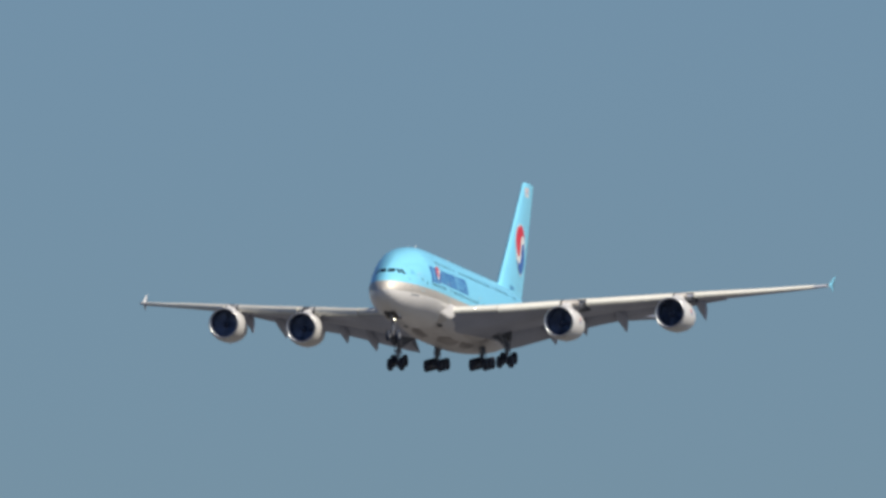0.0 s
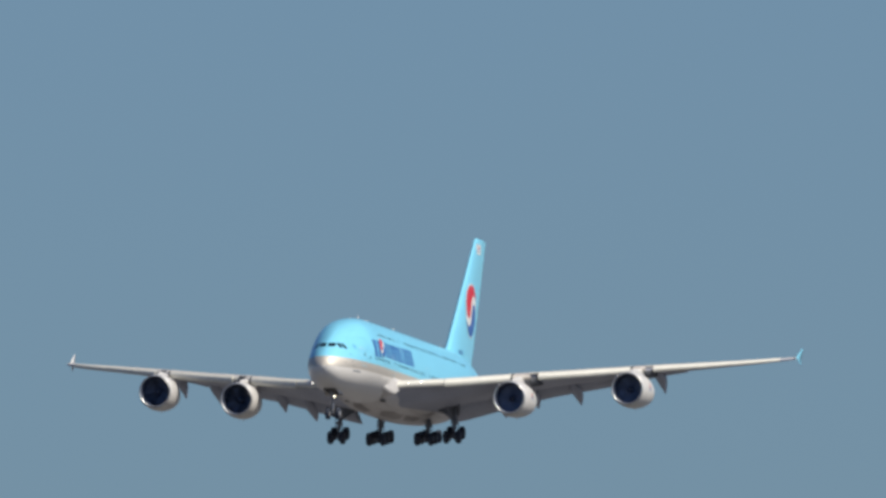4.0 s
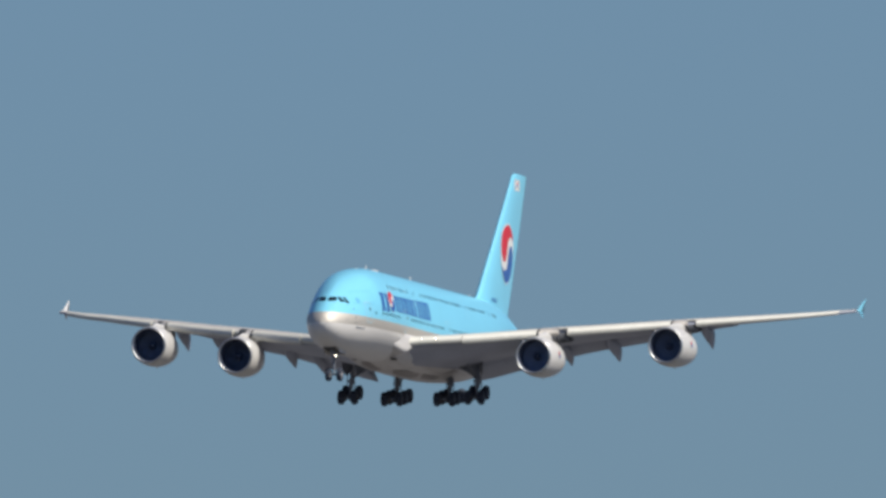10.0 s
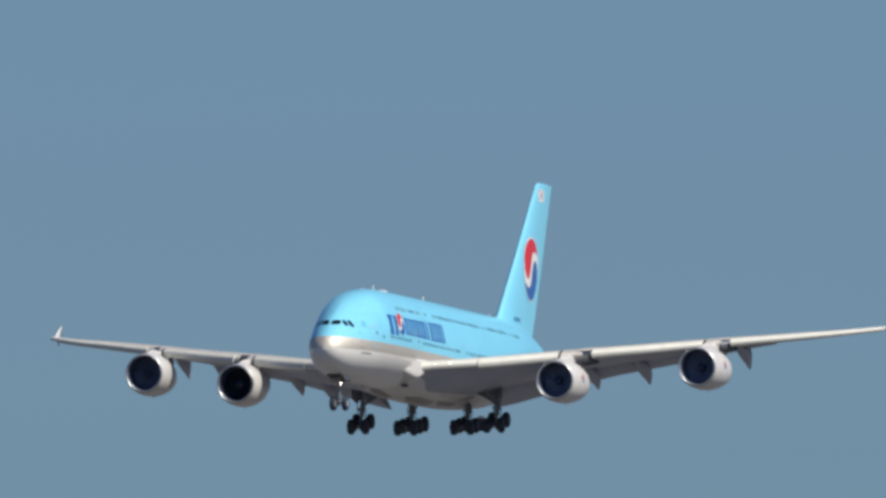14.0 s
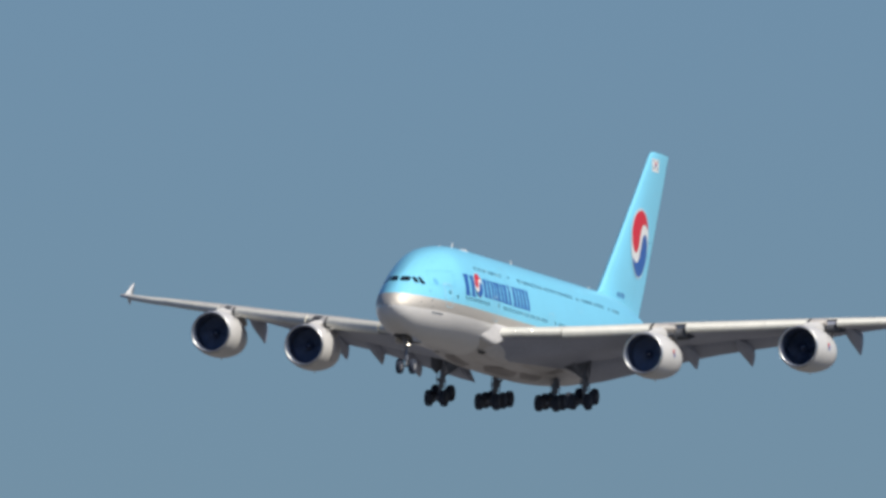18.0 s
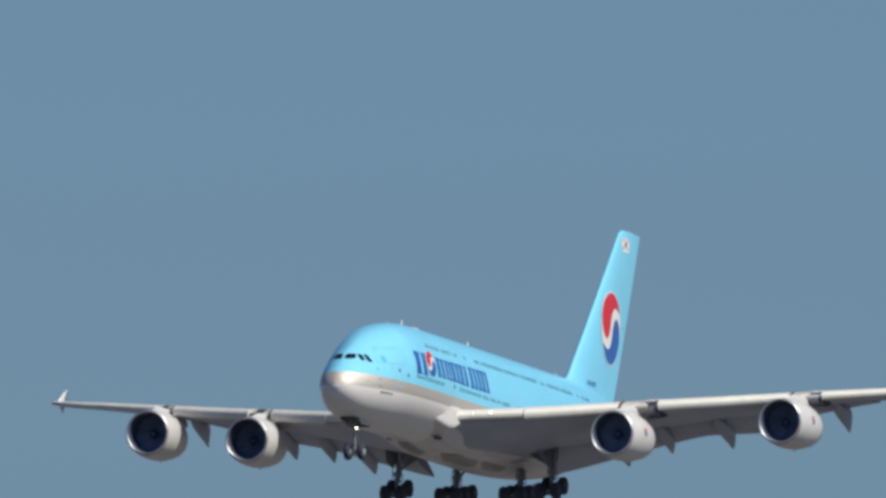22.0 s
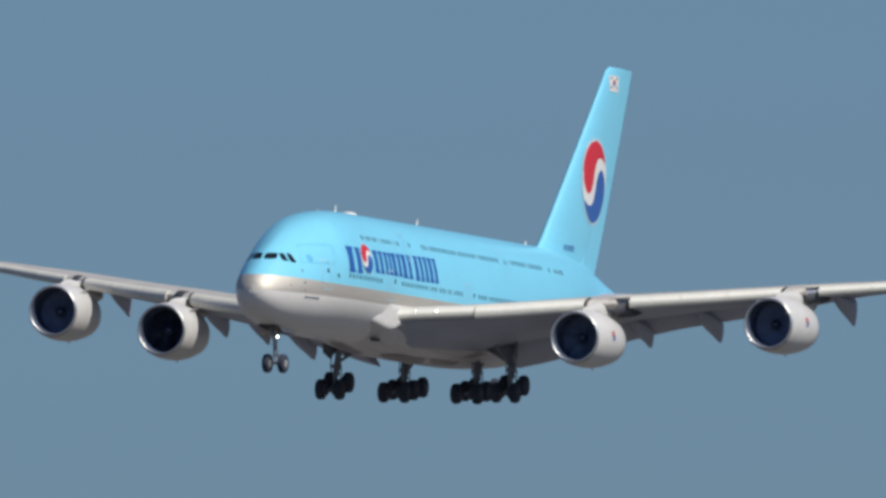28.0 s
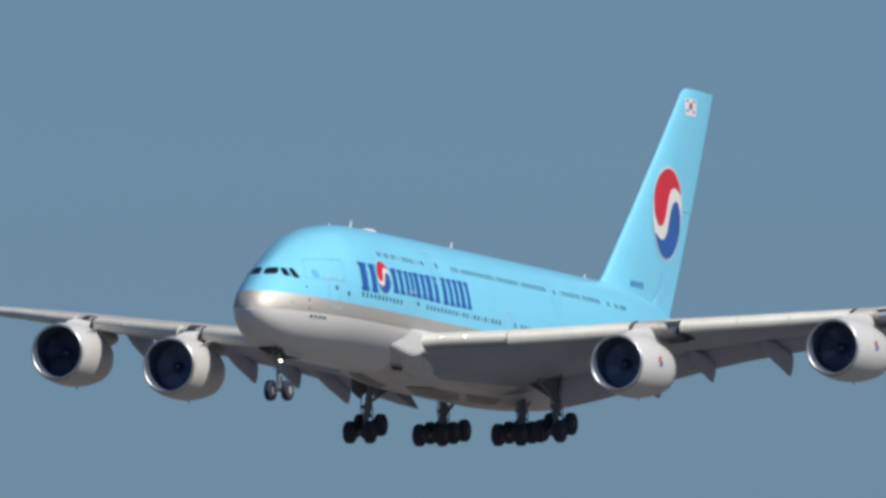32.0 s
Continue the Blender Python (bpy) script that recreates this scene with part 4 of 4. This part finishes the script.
for sgn, low in ((1, 2.25), (-1, 2.03)):
    part("gear_door", panel([at(4.4, sgn * .7, 2.75), at(7.7, sgn * .7, 2.6), at(7.2, sgn * .72, low), at(5.2, sgn * .72, low)], .04, (0, sgn, 0)), BELLY, leg, smooth=False)
# closed dark plate; its colour stands for the open bay's shade
part("gear_bay", panel([at(4.0, -.6, 2.66), at(7.6, -.6, 2.34), at(7.6, .6, 2.34), at(4.0, .6, 2.66)], .1, (0, 0, -1)), DARK_FILL, plane, "dark plate painted for the shade in the wheel bay under the nose", smooth=False)


def bogie(name, label, f, y, z, axles, tilt, top, half, brace):
    """A main gear leg with a tilted truck of wheels."""
    leg = part(name, tube(at(top[0], top[1], top[2]), at(f, y, z + .55), .24, .2, 14), STEEL, plane, label)
    part("piston", tube(at(f, y, z + .8), at(f, y, z), .14), STEEL, leg)
    d = Vector((math.cos(tilt), 0, math.sin(tilt)))
    n = len(axles)
    part("truck_beam", tube(at(f + axles[0] * d.x, y, z + axles[0] * d.z), at(f + axles[-1] * d.x, y, z + axles[-1] * d.z), .16), STEEL, leg)
    for a in axles:
        af, az = f + a * d.x, z + a * d.z
        part("axle", tube(at(af, y - half, az), at(af, y + half, az), .08), STEEL, leg)
        for s in (-1, 1):
            part("brake_pack", tube(at(af, y + s * .2, az), at(af, y + s * (half - .2), az), .38, .42, 16), RIM_DARK, leg)
            wheel(af, y + s * half, az, .7, .53, leg, RIM_DARK)
    for p, q in brace:
        part("side_brace", tube(at(*p), at(*q), .1), STEEL, leg)
    part("torque_link", panel([at(f + .22, y - .12, z + 1.3), at(f + .22, y + .12, z + 1.3), at(f + .75, y + .08, z + .75), at(f + .75, y - .08, z + .75)], .06, (-1, 0, .6)), STEEL, leg, smooth=False)
    for s in (-1, 1):
        pts = [(f - .15 + .1 * k, y + s * (.22 + .17 * math.sin(math.pi * k / 6)), z + 2.0 - .26 * k) for k in range(7)]
        rings = []
        for k, p in enumerate(pts):
            c = at(*p)
            rings.append([c + Vector((math.cos(a) * .035, math.sin(a) * .035, 0)) for a in (j * math.tau / 8 for j in range(8))])
        part("hose_loop", loft(rings), TYRE, leg, "black hydraulic hose loop")
    part("lock_link", tube(at(f - .1, y + .34, z + 1.75), at(f - .05, y + .3, z + 1.05), .13, .09), STEEL, leg)
    part("collar", tube(at(f, y, z + 1.45), at(f, y, z + 1.2), .3, .28, 14), STEEL, leg)
    return leg


for sgn in (1, -1):
    wg = bogie("wing_gear", "wing landing gear with a four-wheel truck", 34.0, sgn * 6.25 - (.18 if sgn < 0 else 0), .2, (-.85, .85), radians(20), (34.3, sgn * 6.15, 3.9), .67,
               [((34.2, sgn * 6.1, 1.95), (34.0, sgn * 3.9, 3.25)), ((34.3, sgn * 6.1, 3.6), (34.0, sgn * 3.9, 3.3)), ((34.3, sgn * 6.2, 1.6), (32.0, sgn * 5.6, 3.4))])
    part("gear_door", panel([at(34.3, sgn * 6.42, 3.7), at(34.3, sgn * 6.44, 2.6), at(34.0, sgn * 6.55, 2.35), at(33.7, sgn * 6.7, 2.0), at(33.5, sgn * 6.8, 2.15), at(33.1, sgn * 6.98, 2.4), at(33.0, sgn * 7.02, 3.7)], .06, (.4, sgn * .9, 0)), STEEL, wg, smooth=False)
    # plate added to fill the dark bay opening between leg and stays
    part("stay_infill", panel([at(34.15, sgn * 6.0, 3.7), at(34.1, sgn * 4.0, 3.3), at(34.1, sgn * 5.5, 2.4), at(34.15, sgn * 5.95, 2.2)], .05, (1, 0, 0)), STEEL, wg, smooth=False)
    bg = bogie("body_gear", "body landing gear with a six-wheel truck", 37.05, sgn * 2.63, .17, (-1.7, 0, 1.7), radians(9.5), (37.1, sgn * 2.63, 2.6), .76,
               [((37.3, sgn * 2.63, 1.2), (38.6, sgn * 2.5, 2.2))])

# ---- a bird crossing below the airliner ----
bird = new("bird", None)
tagged(bird, "small dark bird in flight against the sky", "bird")
rings = []
for i in range(9):
    u = i / 8
    r = .055 * math.sin(math.pi * min(.97, max(.03, u ** .8))) ** .8
    rings.append([Vector((.16 - .32 * u, math.cos(a) * r, math.sin(a) * r)) for a in (j * math.tau / 10 for j in range(10))])
part("body", loft(rings), FEATHER, bird)
part("tail", panel([(-.12, -.02, 0), (-.12, .02, 0), (-.26, .06, 0), (-.26, -.06, 0)], .008, (0, 0, 1)), FEATHER, bird, smooth=False)
wings = []
for sgn in (1, -1):
    rings = []
    for i in range(6):
        u = i / 5
        ch = .13 * (1 - .75 * u)
        x0 = .06 + .04 * math.sin(u * 3) - .12 * u * u
        rings.append([Vector((x0 - ch * a, sgn * (.03 + .27 * u), b * .008)) for a, b in ((0, 0), (.3, 1), (1, 0), (.3, -1))])
    wings.append(part("wing", loft(rings), FEATHER, bird))
BIRD_ROWS = [
    (0, pose(-973.41, 1896.03, 71.32, 0, -10, 16.9)),
    (21, pose(-718.50, 1973.55, 71.32, 0, -10, 16.9)),
    (26, pose(-657.81, 1992.00, 100.54, 0, -10, 16.9)),
    (26.5, pose(-651.74, 1993.85, 103.47, 0, -10, 16.9)),
    (29, pose(-621.39, 2003.08, 118.08, 0, -10, 16.9)),
    (32, pose(-584.98, 2014.15, 118.08, 0, -10, 16.9)),
]


def motions():
    # the wing beats while the bird crosses
    for ob, sgn in zip(wings, (1, -1)):
        beat = [(0, pose(0, 0, 0, sgn * 20))]
        for k in range(12):
            beat.append((25.8 + .1 * k, pose(0, 0, 0, sgn * (38 if k % 2 else -25))))
        beat.append((32, pose(0, 0, 0, sgn * 20)))
        walk(ob, beat)
    walk(bird, BIRD_ROWS)
    flight = [
        (0, pose(-945.07, 4663.66, 249.75, 0.600, -3.114, -92.344)),
        (0.5, pose(-945.21, 4629.88, 247.98, 0.814, -3.145, -92.145)),
        (1, pose(-945.31, 4595.93, 246.18, 0.972, -2.946, -92.149)),
        (1.5, pose(-945.38, 4561.84, 244.37, 0.694, -2.950, -91.893)),
        (2, pose(-945.41, 4527.70, 242.55, -0.128, -2.889, -91.588)),
        (2.5, pose(-945.43, 4493.60, 240.71, -0.600, -2.724, -91.536)),
        (3, pose(-945.44, 4459.60, 238.87, -0.787, -2.389, -91.515)),
        (3.5, pose(-945.44, 4425.73, 237.02, -0.519, -2.067, -91.672)),
        (4, pose(-945.45, 4391.91, 235.18, -0.398, -1.920, -91.783)),
        (4.5, pose(-945.46, 4357.98, 233.34, -0.311, -2.218, -91.805)),
        (5, pose(-945.47, 4323.76, 231.51, -0.448, -2.535, -91.788)),
        (5.5, pose(-945.49, 4289.10, 229.68, -0.949, -2.445, -91.787)),
        (6, pose(-945.50, 4253.94, 227.85, -1.696, -2.244, -91.746)),
        (6.5, pose(-945.52, 4218.28, 226.02, -1.714, -2.051, -91.545)),
        (7, pose(-945.52, 4182.11, 224.18, -1.470, -1.707, -91.533)),
        (7.5, pose(-945.52, 4145.48, 222.35, -0.678, -1.510, -91.641)),
        (8, pose(-945.50, 4108.38, 220.50, 0.562, -1.470, -91.835)),
        (8.5, pose(-945.45, 4070.84, 218.66, 1.384, -1.428, -92.170)),
        (9, pose(-945.38, 4032.93, 216.80, 1.119, -1.480, -92.365)),
        (9.5, pose(-945.28, 3994.80, 214.93, 0.101, -1.385, -92.443)),
        (10, pose(-945.16, 3956.68, 213.05, -0.867, -1.234, -92.422)),
        (10.5, pose(-945.03, 3918.81, 211.17, -1.312, -1.238, -92.202)),
        (11, pose(-944.89, 3881.37, 209.29, -1.266, -1.341, -92.058)),
        (11.5, pose(-944.77, 3844.44, 207.40, -0.946, -1.385, -91.945)),
        (12, pose(-944.68, 3808.04, 205.53, -0.851, -1.239, -92.044)),
        (12.5, pose(-944.63, 3772.22, 203.66, -0.863, -0.904, -91.979)),
        (13, pose(-944.63, 3737.01, 201.80, -0.820, -0.571, -92.001)),
        (13.5, pose(-944.67, 3702.47, 199.95, -0.448, -0.636, -92.082)),
        (14, pose(-944.75, 3668.61, 198.13, -0.210, -0.867, -92.158)),
        (14.5, pose(-944.84, 3635.33, 196.32, -0.256, -1.510, -92.304)),
        (15, pose(-944.96, 3602.37, 194.53, -0.378, -2.166, -92.417)),
        (15.5, pose(-945.10, 3569.43, 192.75, -0.354, -2.440, -92.404)),
        (16, pose(-945.26, 3536.28, 190.97, -0.300, -2.581, -92.339)),
        (16.5, pose(-945.44, 3502.80, 189.19, -0.430, -2.601, -92.434)),
        (17, pose(-945.61, 3468.98, 187.40, -1.126, -2.705, -92.488)),
        (17.5, pose(-945.77, 3434.82, 185.61, -1.920, -2.686, -92.606)),
        (18, pose(-945.88, 3400.38, 183.80, -2.280, -2.575, -92.752)),
        (18.5, pose(-945.93, 3365.70, 181.98, -2.219, -2.370, -92.756)),
        (19, pose(-945.93, 3330.88, 180.14, -1.654, -2.144, -92.748)),
        (19.5, pose(-945.87, 3296.07, 178.29, -1.189, -2.280, -92.860)),
        (20, pose(-945.75, 3261.45, 176.42, -0.612, -2.693, -92.832)),
        (20.5, pose(-945.60, 3227.15, 174.54, -0.277, -3.009, -92.812)),
        (21, pose(-945.41, 3193.23, 172.66, -0.129, -3.139, -92.655)),
        (21.5, pose(-945.20, 3159.65, 170.76, -0.020, -3.274, -92.481)),
        (22, pose(-944.97, 3126.31, 168.87, 0.023, -3.347, -92.331)),
        (22.5, pose(-944.73, 3093.04, 166.97, 0.212, -3.305, -92.439)),
        (23, pose(-944.50, 3059.61, 165.07, 0.672, -3.059, -92.513)),
        (23.5, pose(-944.28, 3025.85, 163.19, 0.812, -2.934, -92.447)),
        (24, pose(-944.09, 2991.61, 161.30, 0.673, -2.682, -92.481)),
        (24.5, pose(-943.95, 2956.82, 159.43, 0.236, -2.146, -92.467)),
        (25, pose(-943.86, 2921.47, 157.57, 0.014, -1.674, -92.260)),
        (25.5, pose(-943.84, 2885.54, 155.72, -0.112, -1.460, -92.042)),
        (26, pose(-943.87, 2849.02, 153.88, -0.490, -1.416, -91.785)),
        (26.5, pose(-943.94, 2811.89, 152.05, -0.917, -1.265, -91.673)),
        (27, pose(-944.03, 2774.17, 150.23, -1.234, -1.103, -91.583)),
        (27.5, pose(-944.13, 2735.95, 148.41, -1.726, -0.885, -91.471)),
        (28, pose(-944.26, 2697.44, 146.61, -1.987, -0.699, -91.386)),
        (28.5, pose(-944.39, 2658.95, 144.80, -1.630, -0.641, -91.377)),
        (29, pose(-944.54, 2620.83, 143.00, -0.876, -0.658, -91.408)),
        (29.5, pose(-944.70, 2583.39, 141.19, -0.528, -1.030, -91.447)),
        (30, pose(-944.88, 2546.85, 139.39, -0.787, -1.493, -91.547)),
        (30.5, pose(-945.09, 2511.38, 137.59, -0.610, -1.772, -91.565)),
        (31, pose(-945.34, 2477.11, 135.79, -0.749, -1.887, -91.525)),
        (31.5, pose(-945.63, 2444.17, 134.01, -0.797, -1.959, -91.652)),
        (32, pose(-945.97, 2412.75, 132.24, -0.818, -2.159, -91.816)),
    ]
    walk(plane, flight)


motions()
